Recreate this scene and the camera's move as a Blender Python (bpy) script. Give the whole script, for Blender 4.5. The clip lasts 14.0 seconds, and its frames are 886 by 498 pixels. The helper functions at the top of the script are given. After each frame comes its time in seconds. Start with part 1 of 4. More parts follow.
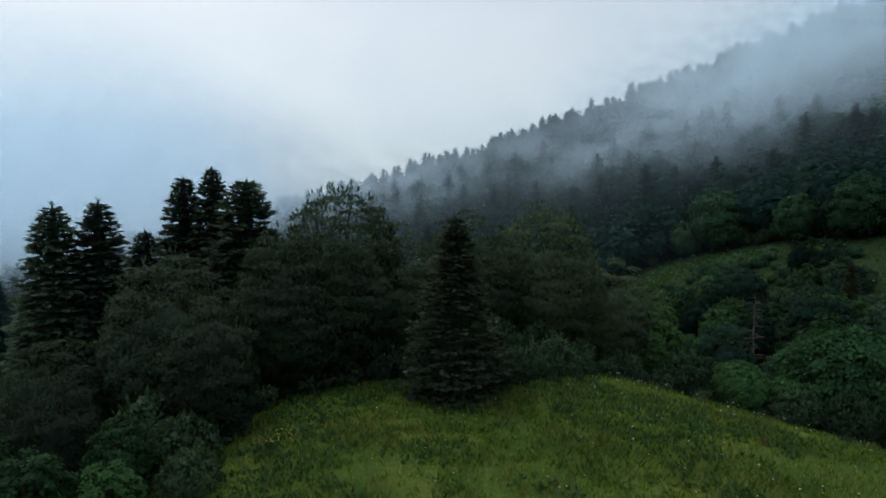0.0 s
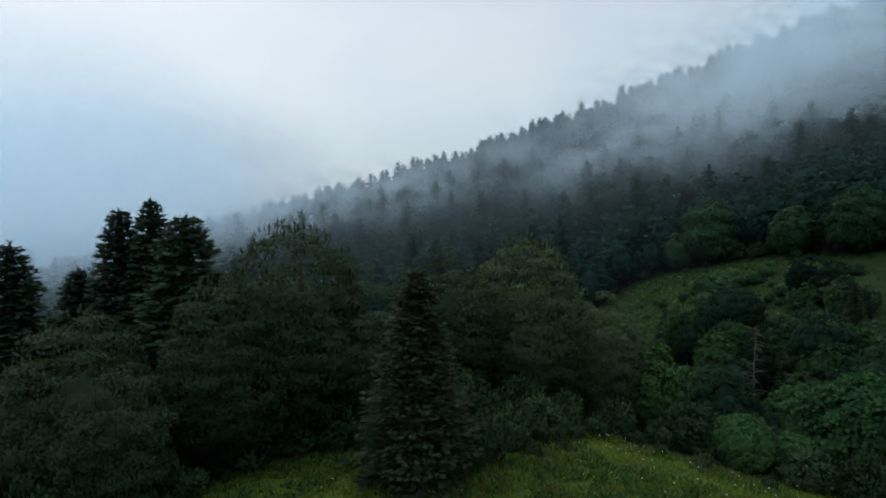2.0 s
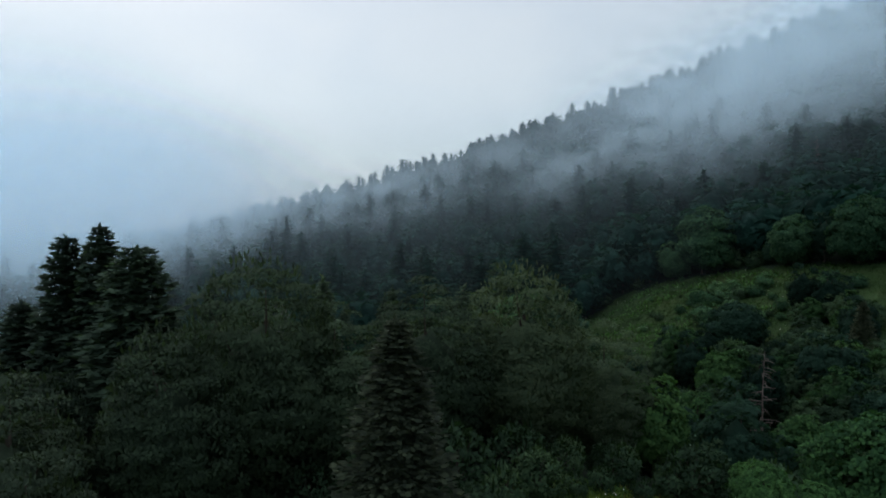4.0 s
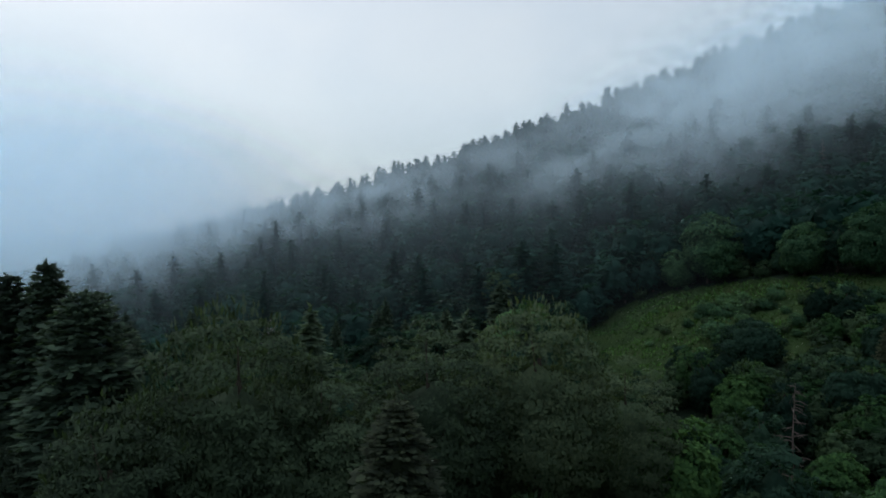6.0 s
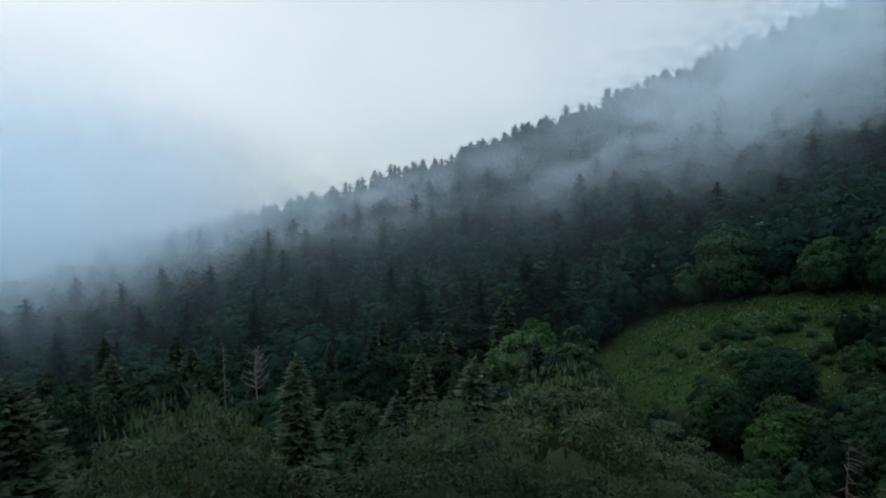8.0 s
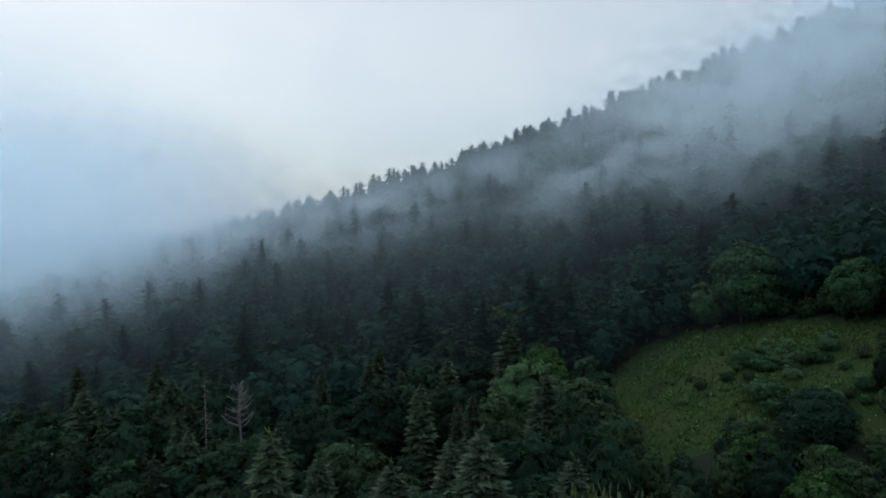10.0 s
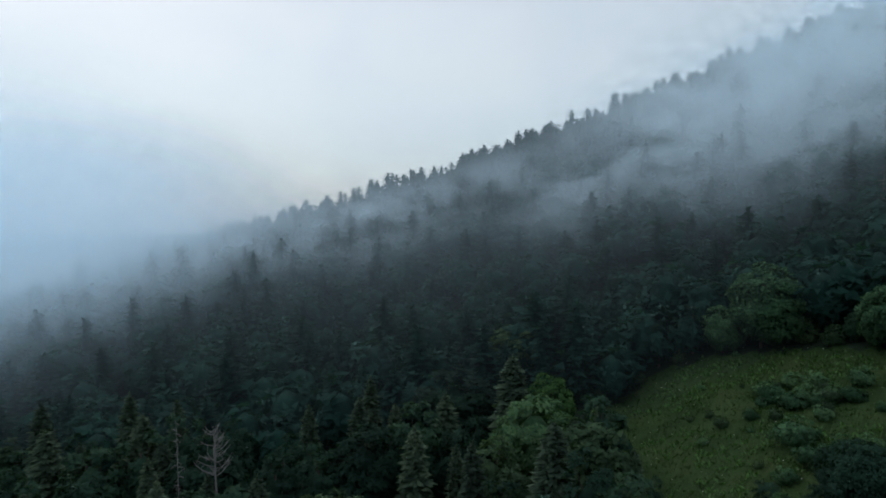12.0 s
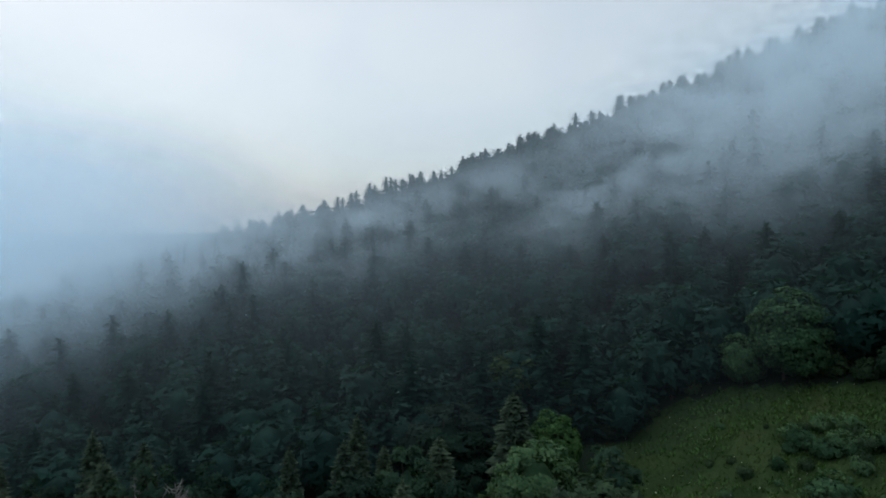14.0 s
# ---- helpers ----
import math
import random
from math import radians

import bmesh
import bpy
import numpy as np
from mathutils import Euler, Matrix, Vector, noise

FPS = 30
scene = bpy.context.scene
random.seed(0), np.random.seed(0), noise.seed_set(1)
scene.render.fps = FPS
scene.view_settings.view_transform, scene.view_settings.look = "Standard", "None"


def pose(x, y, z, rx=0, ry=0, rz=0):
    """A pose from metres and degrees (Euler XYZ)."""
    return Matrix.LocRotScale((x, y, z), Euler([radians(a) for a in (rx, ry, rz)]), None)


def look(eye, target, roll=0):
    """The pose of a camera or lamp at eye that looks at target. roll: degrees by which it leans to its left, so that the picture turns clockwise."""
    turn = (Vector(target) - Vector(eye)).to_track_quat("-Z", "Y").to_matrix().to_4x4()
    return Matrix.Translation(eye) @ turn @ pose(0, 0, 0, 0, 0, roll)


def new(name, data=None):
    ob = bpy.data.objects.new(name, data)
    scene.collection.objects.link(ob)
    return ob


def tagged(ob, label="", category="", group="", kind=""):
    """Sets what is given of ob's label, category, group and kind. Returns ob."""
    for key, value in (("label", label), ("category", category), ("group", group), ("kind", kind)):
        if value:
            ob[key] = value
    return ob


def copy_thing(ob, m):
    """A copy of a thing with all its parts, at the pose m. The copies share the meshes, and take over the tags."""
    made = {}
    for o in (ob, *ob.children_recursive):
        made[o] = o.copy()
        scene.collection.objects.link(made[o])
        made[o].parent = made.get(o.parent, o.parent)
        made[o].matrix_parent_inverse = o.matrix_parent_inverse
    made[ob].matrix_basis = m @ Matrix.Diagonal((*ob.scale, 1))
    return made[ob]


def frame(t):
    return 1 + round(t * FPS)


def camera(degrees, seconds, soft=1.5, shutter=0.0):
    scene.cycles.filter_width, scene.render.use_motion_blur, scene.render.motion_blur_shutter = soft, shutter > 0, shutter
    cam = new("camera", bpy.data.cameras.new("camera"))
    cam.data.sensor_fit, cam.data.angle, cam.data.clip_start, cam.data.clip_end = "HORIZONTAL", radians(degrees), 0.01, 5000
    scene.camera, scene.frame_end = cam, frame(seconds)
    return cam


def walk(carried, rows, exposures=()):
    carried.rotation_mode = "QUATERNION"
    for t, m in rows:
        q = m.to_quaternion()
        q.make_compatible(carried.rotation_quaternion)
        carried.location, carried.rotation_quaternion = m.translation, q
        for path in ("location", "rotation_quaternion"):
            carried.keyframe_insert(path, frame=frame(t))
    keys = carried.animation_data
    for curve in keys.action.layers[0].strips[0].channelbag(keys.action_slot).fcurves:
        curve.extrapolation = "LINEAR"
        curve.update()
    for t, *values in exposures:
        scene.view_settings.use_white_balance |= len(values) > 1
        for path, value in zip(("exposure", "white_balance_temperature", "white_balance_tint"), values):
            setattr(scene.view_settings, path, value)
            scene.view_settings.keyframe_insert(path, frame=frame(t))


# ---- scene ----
# ---------------------------------------------------------------- camera
cam = camera(68.8, 14.0, soft=1.8)
METRES, EYE, TILT, LEAN, TURN = 72.0, 14.0, -3.0, 0.0, 0.0
ROWS = [
    (0.0, 0.0, 0.0, 0.0, -0.0, 0.0, 0.0),
    (0.5, 0.0089, 0.0298, 0.0153, -0.14, -0.01, 0.1),
    (1.0, 0.017, 0.0575, 0.0298, -0.33, -0.0, 0.13),
    (1.5, 0.0247, 0.0837, 0.0435, -0.52, 0.0, 0.16),
    (2.0, 0.0315, 0.1076, 0.0553, -0.73, 0.02, 0.18),
    (2.5, 0.036, 0.1304, 0.0656, -0.97, 0.05, 0.19),
    (3.0, 0.0391, 0.1523, 0.0752, -1.2, 0.04, 0.2),
    (5.5, 0.0307, 0.2773, 0.1229, -2.19, -0.05, 0.46),
    (6.0, 0.0278, 0.3078, 0.135, -2.34, -0.08, 0.53),
    (6.5, 0.025, 0.3402, 0.1481, -2.46, -0.1, 0.58),
    (7.0, 0.0232, 0.3733, 0.1622, -2.56, -0.12, 0.67),
    (7.5, 0.0222, 0.4077, 0.1766, -2.62, -0.12, 0.73),
    (8.0, 0.0215, 0.4435, 0.1921, -2.66, -0.13, 0.76),
    (10.5, 0.0306, 0.6275, 0.2762, -2.67, -0.24, 0.78),
    (11.0, 0.0347, 0.6656, 0.2934, -2.66, -0.26, 0.77),
    (11.5, 0.0386, 0.7036, 0.3101, -2.65, -0.27, 0.76),
    (12.0, 0.0439, 0.7435, 0.3269, -2.62, -0.27, 0.75),
    (12.5, 0.0495, 0.7833, 0.3445, -2.59, -0.31, 0.74),
    (13.0, 0.0569, 0.8242, 0.3612, -2.54, -0.31, 0.72),
    (13.5, 0.0636, 0.8652, 0.379, -2.51, -0.33, 0.7),
    (14.0, 0.0725, 0.9081, 0.3966, -2.45, -0.35, 0.67),
]
walk(cam, [(t, pose(0, 0, EYE, TILT, LEAN, TURN) @ pose(METRES * x, METRES * y, METRES * z, 90 + pitch, roll, yaw)) for t, x, y, z, yaw, pitch, roll in ROWS])

# ---------------------------------------------------------------- sky and sun
SUN_ELEV, SUN_AZ = 38.0, -35.0          # degrees; azimuth from +y towards +x


def node(nt, kind, **sockets):
    n = nt.nodes.new(kind)
    for key, value in sockets.items():
        n.inputs[key].default_value = value
    return n


def ramp(nt, fac, stops, interp="LINEAR"):
    n = nt.nodes.new("ShaderNodeValToRGB")
    n.color_ramp.interpolation = interp
    el = n.color_ramp.elements
    while len(el) < len(stops):
        el.new(0.5)
    for e, (p, c) in zip(el, stops):
        e.position, e.color = p, (c if len(c) == 4 else (*c, 1))
    nt.links.new(fac, n.inputs["Fac"])
    return n.outputs["Color"]


def math_node(nt, op, a, b=None, clamp=False):
    n = nt.nodes.new("ShaderNodeMath")
    n.operation, n.use_clamp = op, clamp
    for i, v in enumerate((a, b)):
        if v is None:
            continue
        if isinstance(v, (int, float)):
            n.inputs[i].default_value = v
        else:
            nt.links.new(v, n.inputs[i])
    return n.outputs[0]


def mix_color(nt, fac, a, b, mode="MIX"):
    n = nt.nodes.new("ShaderNodeMix")
    n.data_type, n.blend_type = "RGBA", mode
    for key, v in ((0, fac), (6, a), (7, b)):
        if isinstance(v, (int, float)):
            n.inputs[key].default_value = v
        elif isinstance(v, tuple):
            n.inputs[key].default_value = (*v, 1)
        else:
            nt.links.new(v, n.inputs[key])
    return n.outputs[2]


def build_world():
    world = bpy.data.worlds.new("overcast_sky")
    scene.world = world
    world.use_nodes = True
    nt = world.node_tree
    nt.nodes.clear()
    out = nt.nodes.new("ShaderNodeOutputWorld")
    sky = nt.nodes.new("ShaderNodeTexSky")
    sky.sky_type, sky.sun_disc = "NISHITA", False
    sky.sun_elevation, sky.sun_rotation = radians(SUN_ELEV), radians(SUN_AZ)
    bg_sky = node(nt, "ShaderNodeBackground", Strength=0.03)
    nt.links.new(sky.outputs[0], bg_sky.inputs["Color"])
    coord = nt.nodes.new("ShaderNodeTexCoord")
    sep = nt.nodes.new("ShaderNodeSeparateXYZ")
    nt.links.new(coord.outputs["Generated"], sep.inputs[0])
    grey = ramp(nt, math_node(nt, "ADD", sep.outputs[2], 0.1), [
        (0.00, (0.13, 0.165, 0.21)), (0.09, (0.24, 0.29, 0.345)), (0.17, (0.425, 0.48, 0.53)),
        (0.27, (0.50, 0.555, 0.59)), (0.42, (0.515, 0.57, 0.605)), (0.72, (0.82, 0.87, 0.92)), (1.0, (1.0, 1.06, 1.12))])
    # brighter cloud before the hidden sun
    aim = nt.nodes.new("ShaderNodeVectorMath")
    aim.operation = "DOT_PRODUCT"
    az, el = radians(SUN_AZ), radians(SUN_ELEV)
    aim.inputs[1].default_value = (math.sin(az) * math.cos(el), math.cos(az) * math.cos(el), math.sin(el))
    nt.links.new(coord.outputs["Generated"], aim.inputs[0])
    glow = math_node(nt, "POWER", math_node(nt, "MAXIMUM", aim.outputs["Value"], 0.0), 7.0)
    grey = mix_color(nt, math_node(nt, "MULTIPLY", glow, 0.65), grey, (0.76, 0.80, 0.83))
    away = ramp(nt, math_node(nt, "ADD", math_node(nt, "MULTIPLY", aim.outputs["Value"], 0.5), 0.5), [(0.0, (0.42, 0.43, 0.44)), (0.5, (0.66, 0.67, 0.68)), (0.8, (1.0, 1.0, 1.0))])
    grey = mix_color(nt, 1.0, grey, away, "MULTIPLY")
    # soft cloud billows, stretched sideways
    mapping = nt.nodes.new("ShaderNodeMapping")
    mapping.inputs["Scale"].default_value = (2.2, 2.2, 4.5)
    nt.links.new(coord.outputs["Generated"], mapping.inputs["Vector"])
    n1 = node(nt, "ShaderNodeTexNoise", Scale=1.3, Detail=5.0, Roughness=0.5, Distortion=0.6)
    nt.links.new(mapping.outputs[0], n1.inputs["Vector"])
    tint = ramp(nt, n1.outputs[0], [(0.30, (0.93, 0.955, 0.98)), (0.52, (1.0, 1.0, 1.0)), (0.70, (1.08, 1.055, 1.03))])
    cloud = mix_color(nt, 1.0, grey, tint, "MULTIPLY")
    bg_cloud = node(nt, "ShaderNodeBackground", Strength=1.0)
    nt.links.new(cloud, bg_cloud.inputs["Color"])
    add = nt.nodes.new("ShaderNodeAddShader")
    nt.links.new(bg_sky.outputs[0], add.inputs[0])
    nt.links.new(bg_cloud.outputs[0], add.inputs[1])
    nt.links.new(add.outputs[0], out.inputs["Surface"])


build_world()
sun = new("sun", bpy.data.lights.new("sun", "SUN"))
sun.data.energy, sun.data.angle, sun.data.color = 0.5, radians(40), (1.0, 0.96, 0.9)
a, e = radians(SUN_AZ), radians(SUN_ELEV)
sun.matrix_world = look((0, 0, 300), Vector((0, 0, 300)) - 10 * Vector((math.sin(a) * math.cos(e), math.cos(a) * math.cos(e), math.sin(e))))
scene.cycles.transparent_max_bounces = 20


# ---------------------------------------------------------------- materials
def material(name):
    m = bpy.data.materials.new(name)
    m.use_nodes = True
    nt = m.node_tree
    nt.nodes.clear()
    return m, nt, nt.nodes.new("ShaderNodeOutputMaterial")


def leaf_material(name, dark, mid, light, patch=0.35, grain=4.0, gloss=0.06, leafwise=0.30):
    """Foliage: colour differs from tree to tree, from clump to clump and from leaf to leaf."""
    m, nt, out = material(name)
    geo = nt.nodes.new("ShaderNodeNewGeometry")
    info = nt.nodes.new("ShaderNodeObjectInfo")
    big = node(nt, "ShaderNodeTexNoise", Scale=patch, Detail=3.0, Roughness=0.6)
    fine = node(nt, "ShaderNodeTexNoise", Scale=grain, Detail=4.0, Roughness=0.7)
    for n in (big, fine):
        nt.links.new(geo.outputs["Position"], n.inputs["Vector"])
    f = math_node(nt, "ADD", math_node(nt, "MULTIPLY", geo.outputs["Random Per Island"], leafwise), 0.5 * (0.30 - leafwise))
    f = math_node(nt, "ADD", f, math_node(nt, "MULTIPLY", big.outputs[0], 0.40))
    f = math_node(nt, "ADD", f, math_node(nt, "MULTIPLY", fine.outputs[0], 0.30))
    f = math_node(nt, "ADD", f, math_node(nt, "MULTIPLY", math_node(nt, "SUBTRACT", info.outputs["Random"], 0.5), 0.32))
    col = ramp(nt, f, [(0.32, dark), (0.54, mid), (0.80, light)])
    p = node(nt, "ShaderNodeBsdfPrincipled", Roughness=0.75)
    p.inputs["Specular IOR Level"].default_value = gloss
    nt.links.new(col, p.inputs["Base Color"])
    bump = node(nt, "ShaderNodeBump", Strength=0.35, Distance=0.4 / grain)
    nt.links.new(fine.outputs[0], bump.inputs["Height"])
    nt.links.new(bump.outputs[0], p.inputs["Normal"])
    tr = nt.nodes.new("ShaderNodeBsdfTranslucent")
    nt.links.new(mix_color(nt, 1.0, col, (1.15, 1.25, 0.7), "MULTIPLY"), tr.inputs["Color"])
    mix = node(nt, "ShaderNodeMixShader", Fac=0.34)
    nt.links.new(p.outputs[0], mix.inputs[1])
    nt.links.new(tr.outputs[0], mix.inputs[2])
    nt.links.new(mix.outputs[0], out.inputs["Surface"])
    return m


def bark_material(name, dark, light, scale=3.0):
    m, nt, out = material(name)
    coord = nt.nodes.new("ShaderNodeTexCoord")
    mp = nt.nodes.new("ShaderNodeMapping")
    mp.inputs["Scale"].default_value = (1, 1, 0.25)
    nt.links.new(coord.outputs["Object"], mp.inputs["Vector"])
    n1 = node(nt, "ShaderNodeTexNoise", Scale=scale, Detail=6.0, Roughness=0.65)
    nt.links.new(mp.outputs[0], n1.inputs["Vector"])
    p = node(nt, "ShaderNodeBsdfPrincipled", Roughness=0.9)
    p.inputs["Specular IOR Level"].default_value = 0.08
    nt.links.new(ramp(nt, n1.outputs[0], [(0.3, dark), (0.7, light)]), p.inputs["Base Color"])
    bump = node(nt, "ShaderNodeBump", Strength=0.6, Distance=0.05)
    nt.links.new(n1.outputs[0], bump.inputs["Height"])
    nt.links.new(bump.outputs[0], p.inputs["Normal"])
    nt.links.new(p.outputs[0], out.inputs["Surface"])
    return m


def ground_material(name, dark, mid, light):
    m, nt, out = material(name)
    geo = nt.nodes.new("ShaderNodeNewGeometry")
    big = node(nt, "ShaderNodeTexNoise", Scale=0.09, Detail=5.0, Roughness=0.6, Distortion=0.5)
    fine = node(nt, "ShaderNodeTexNoise", Scale=2.5, Detail=6.0, Roughness=0.7)
    for n in (big, fine):
        nt.links.new(geo.outputs["Position"], n.inputs["Vector"])
    c1 = ramp(nt, big.outputs[0], [(0.3, dark), (0.5, mid), (0.7, light)])
    c2 = ramp(nt, fine.outputs[0], [(0.3, (0.5, 0.55, 0.5)), (0.7, (1.3, 1.25, 1.1))])
    p = node(nt, "ShaderNodeBsdfPrincipled", Roughness=0.9)
    p.inputs["Specular IOR Level"].default_value = 0.1
    nt.links.new(mix_color(nt, 1.0, c1, c2, "MULTIPLY"), p.inputs["Base Color"])
    bump = node(nt, "ShaderNodeBump", Strength=0.8, Distance=0.3)
    nt.links.new(fine.outputs[0], bump.inputs["Height"])
    nt.links.new(bump.outputs[0], p.inputs["Normal"])
    nt.links.new(p.outputs[0], out.inputs["Surface"])
    return m


def plain_material(name, color, rough=0.7):
    m, nt, out = material(name)
    geo = nt.nodes.new("ShaderNodeNewGeometry")
    p = node(nt, "ShaderNodeBsdfPrincipled", Roughness=rough)
    lo = tuple(0.75 * c for c in color)
    nt.links.new(ramp(nt, geo.outputs["Random Per Island"], [(0.0, lo), (1.0, color)]), p.inputs["Base Color"])
    nt.links.new(p.outputs[0], out.inputs["Surface"])
    return m


FIR = leaf_material("fir_needles", (0.029, 0.049, 0.036), (0.056, 0.094, 0.066), (0.100, 0.150, 0.094), 0.5, 4.0)
BEECH = leaf_material("beech_leaves", (0.020, 0.035, 0.023), (0.049, 0.080, 0.048), (0.093, 0.127, 0.072), 0.4, 4.0, leafwise=0.18)
# beech leaves about a quarter darker: the left stand's shade put into colour
SHADED_BEECH = leaf_material("shaded_beech_leaves", (0.015, 0.027, 0.019), (0.037, 0.060, 0.039), (0.070, 0.098, 0.062), 0.4, 4.0, leafwise=0.18)
MAPLE = leaf_material("maple_leaves", (0.015, 0.044, 0.018), (0.037, 0.093, 0.032), (0.073, 0.154, 0.048), 0.4, 3.5)
BRIGHT_MAPLE = leaf_material("bright_maple_leaves", (0.020, 0.059, 0.024), (0.050, 0.126, 0.043), (0.099, 0.208, 0.065), 0.4, 3.5)
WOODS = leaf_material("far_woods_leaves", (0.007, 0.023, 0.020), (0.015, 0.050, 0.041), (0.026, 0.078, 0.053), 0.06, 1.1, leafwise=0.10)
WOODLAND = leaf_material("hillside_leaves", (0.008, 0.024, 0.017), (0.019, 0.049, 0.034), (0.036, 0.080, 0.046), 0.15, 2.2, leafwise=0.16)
SHRUB = leaf_material("shrub_leaves", (0.018, 0.038, 0.022), (0.036, 0.072, 0.039), (0.067, 0.114, 0.055), 0.5, 5.0)
GRASS = leaf_material("grass_blades", (0.073, 0.130, 0.016), (0.155, 0.233, 0.030), (0.250, 0.296, 0.050), 0.12, 3.0)
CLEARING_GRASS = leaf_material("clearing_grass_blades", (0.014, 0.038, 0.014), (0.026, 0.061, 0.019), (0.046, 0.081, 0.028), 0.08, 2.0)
HERB = leaf_material("herb_leaves", (0.033, 0.084, 0.030), (0.060, 0.135, 0.044), (0.098, 0.189, 0.060), 0.5, 5.0)
TUSSOCK = leaf_material("tussock_blades", (0.038, 0.081, 0.019), (0.085, 0.147, 0.032), (0.160, 0.215, 0.055), 0.20, 3.0)
STRAW = leaf_material("straw_stalks", (0.106, 0.100, 0.033), (0.175, 0.156, 0.056), (0.263, 0.225, 0.094), 0.3, 3.0)
LINDEN = leaf_material("linden_leaves", (0.019, 0.054, 0.030), (0.047, 0.109, 0.056), (0.095, 0.174, 0.082), 0.4, 3.0)
SPRUCE = leaf_material("spruce_needles", (0.029, 0.041, 0.029), (0.057, 0.076, 0.047), (0.102, 0.123, 0.073), 0.5, 4.5)
BARK = bark_material("dark_bark", (0.030, 0.026, 0.022), (0.085, 0.075, 0.062))
PALE_WOOD = bark_material("pale_deadwood", (0.10, 0.10, 0.098), (0.23, 0.23, 0.225), 5.0)
DEADWOOD = bark_material("grey_deadwood", (0.06, 0.05, 0.045), (0.145, 0.125, 0.112), 5.0)
GROUND = ground_material("meadow_ground", (0.032, 0.075, 0.017), (0.078, 0.131, 0.023), (0.153, 0.168, 0.037))
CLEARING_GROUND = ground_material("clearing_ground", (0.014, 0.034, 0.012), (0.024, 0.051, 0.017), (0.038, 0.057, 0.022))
# near-black green for all ground outside the meadow and the clearing
WOODS_FLOOR = bark_material("forest_floor", (0.006, 0.012, 0.008), (0.014, 0.025, 0.015), 0.9)
WHITE_PETAL = plain_material("white_petals", (0.80, 0.80, 0.74))
YELLOW_PETAL = plain_material("yellow_petals", (0.75, 0.62, 0.08))


# ---------------------------------------------------------------- land
def smooth_max(p, q, k=3.0):
    h = np.clip(0.5 + 0.5 * (p - q) / k, 0, 1)
    return q + (p - q) * h + k * h * (1 - h)


CREST_Y = 520.0


def hill_height(x, y):
    s = (y - 204.0) / (CREST_Y - 204.0)
    low = -18 + np.where(x > 10, 0.29, 0.07) * (x - 10) + np.where(y < 196, 0.08 * (y - 196), 0) - 3.0 * np.exp(-((x - 52) / 10.0) ** 2) / (1 + np.exp((172 - y) / 5.0))
    top = 51 + np.where(x > 19, 0.36, 0.28) * (x - 19) + 0.05 * np.maximum(x - 200, 0)
    sc = np.clip(s, 0, 1)
    z = low + (top - low) * sc
    z = z - 0.45 * np.maximum(y - CREST_Y, 0)
    return smooth_max(z, -75.0 + 0 * z, 20.0)


def knoll_height(x, y):
    dx, dy = x - 3.0, np.maximum(y - 44.0, 0)
    side = np.where(dx > 0, 0.0046 * dx * dx, 0.0075 * dx * dx)
    z = 0.3 - side - 0.0042 * dy * dy + 0.02 * np.minimum(y - 44.0, 0)
    return z


def land(x, y):
    x, y = np.asarray(x, float), np.asarray(y, float)
    z = smooth_max(knoll_height(x, y), hill_height(x, y), 4.0)
    near = np.exp(-((x / 400.0) ** 2 + ((y - 150) / 400.0) ** 2))
    z = z + near * (0.5 * np.sin(x * 0.13 + 0.7) * np.sin(y * 0.11 + 0.3) + 0.25 * np.sin(x * 0.31 + y * 0.23) + 0.9 * np.sin(x * 0.041 - y * 0.052))
    return z


def axis(lo, fine_lo, fine_hi, hi, step):
    fine = np.arange(fine_lo, fine_hi + step, step)
    grow = np.cumsum(step * 1.22 ** np.arange(1, 40))
    left, right = fine_lo - grow, fine_hi + grow
    return np.concatenate([left[left > lo][::-1], fine, right[right < hi]])


def from_arrays(name, verts, faces, *rest, smooth=False):
    """A mesh object from arrays; rest: material, parent, or (before them) the normals by which foliage is shaded."""
    normals = None
    if isinstance(rest[0], np.ndarray):
        normals, rest = rest[0], rest[1:]
    verts = np.asarray(verts)
    if normals is not None:
        faces = np.asarray(faces)
        a, c, d = verts[faces[:, 0]], verts[faces[:, 1]], verts[faces[:, 2]]
        back = (np.cross(c - a, d - a) * normals[faces[:, 0]]).sum(1) < 0
        faces = np.where(back[:, None], faces[:, ::-1], faces)
    me = bpy.data.meshes.new(name)
    me.from_pydata(verts.tolist(), [], faces.tolist() if isinstance(faces, np.ndarray) else [tuple(f) for f in faces])
    me.materials.append(rest[0])
    if smooth or normals is not None:
        me.shade_smooth()
    if normals is not None:
        me.normals_split_custom_set_from_vertices(normals.tolist())
    ob = new(name, me)
    if len(rest) > 1:
        ob.parent = rest[1]
    return ob


CLEARING = ((36, 150), (36, 172), (42, 197), (60, 207), (74, 204), (88, 191), (98, 175), (112, 160), (150, 140), (150, 80), (88, 92), (80, 128), (56, 146))
def inside_many(poly, x, y):
    hit = np.zeros(len(x), bool)
    for (x0, y0), (x1, y1) in zip(poly, poly[1:] + poly[:1]):
        if y0 != y1:
            hit ^= ((y0 > y) != (y1 > y)) & (x < x0 + (y - y0) / (y1 - y0) * (x1 - x0))
    return hit


KNOLL = ((-22, 24), (-17.5, 42), (-15, 50), (-12, 59), (-4, 60), (0, 55), (6, 54), (9, 58), (12.5, 66), (20, 71), (30, 70), (40, 66), (48, 56), (58, 24))


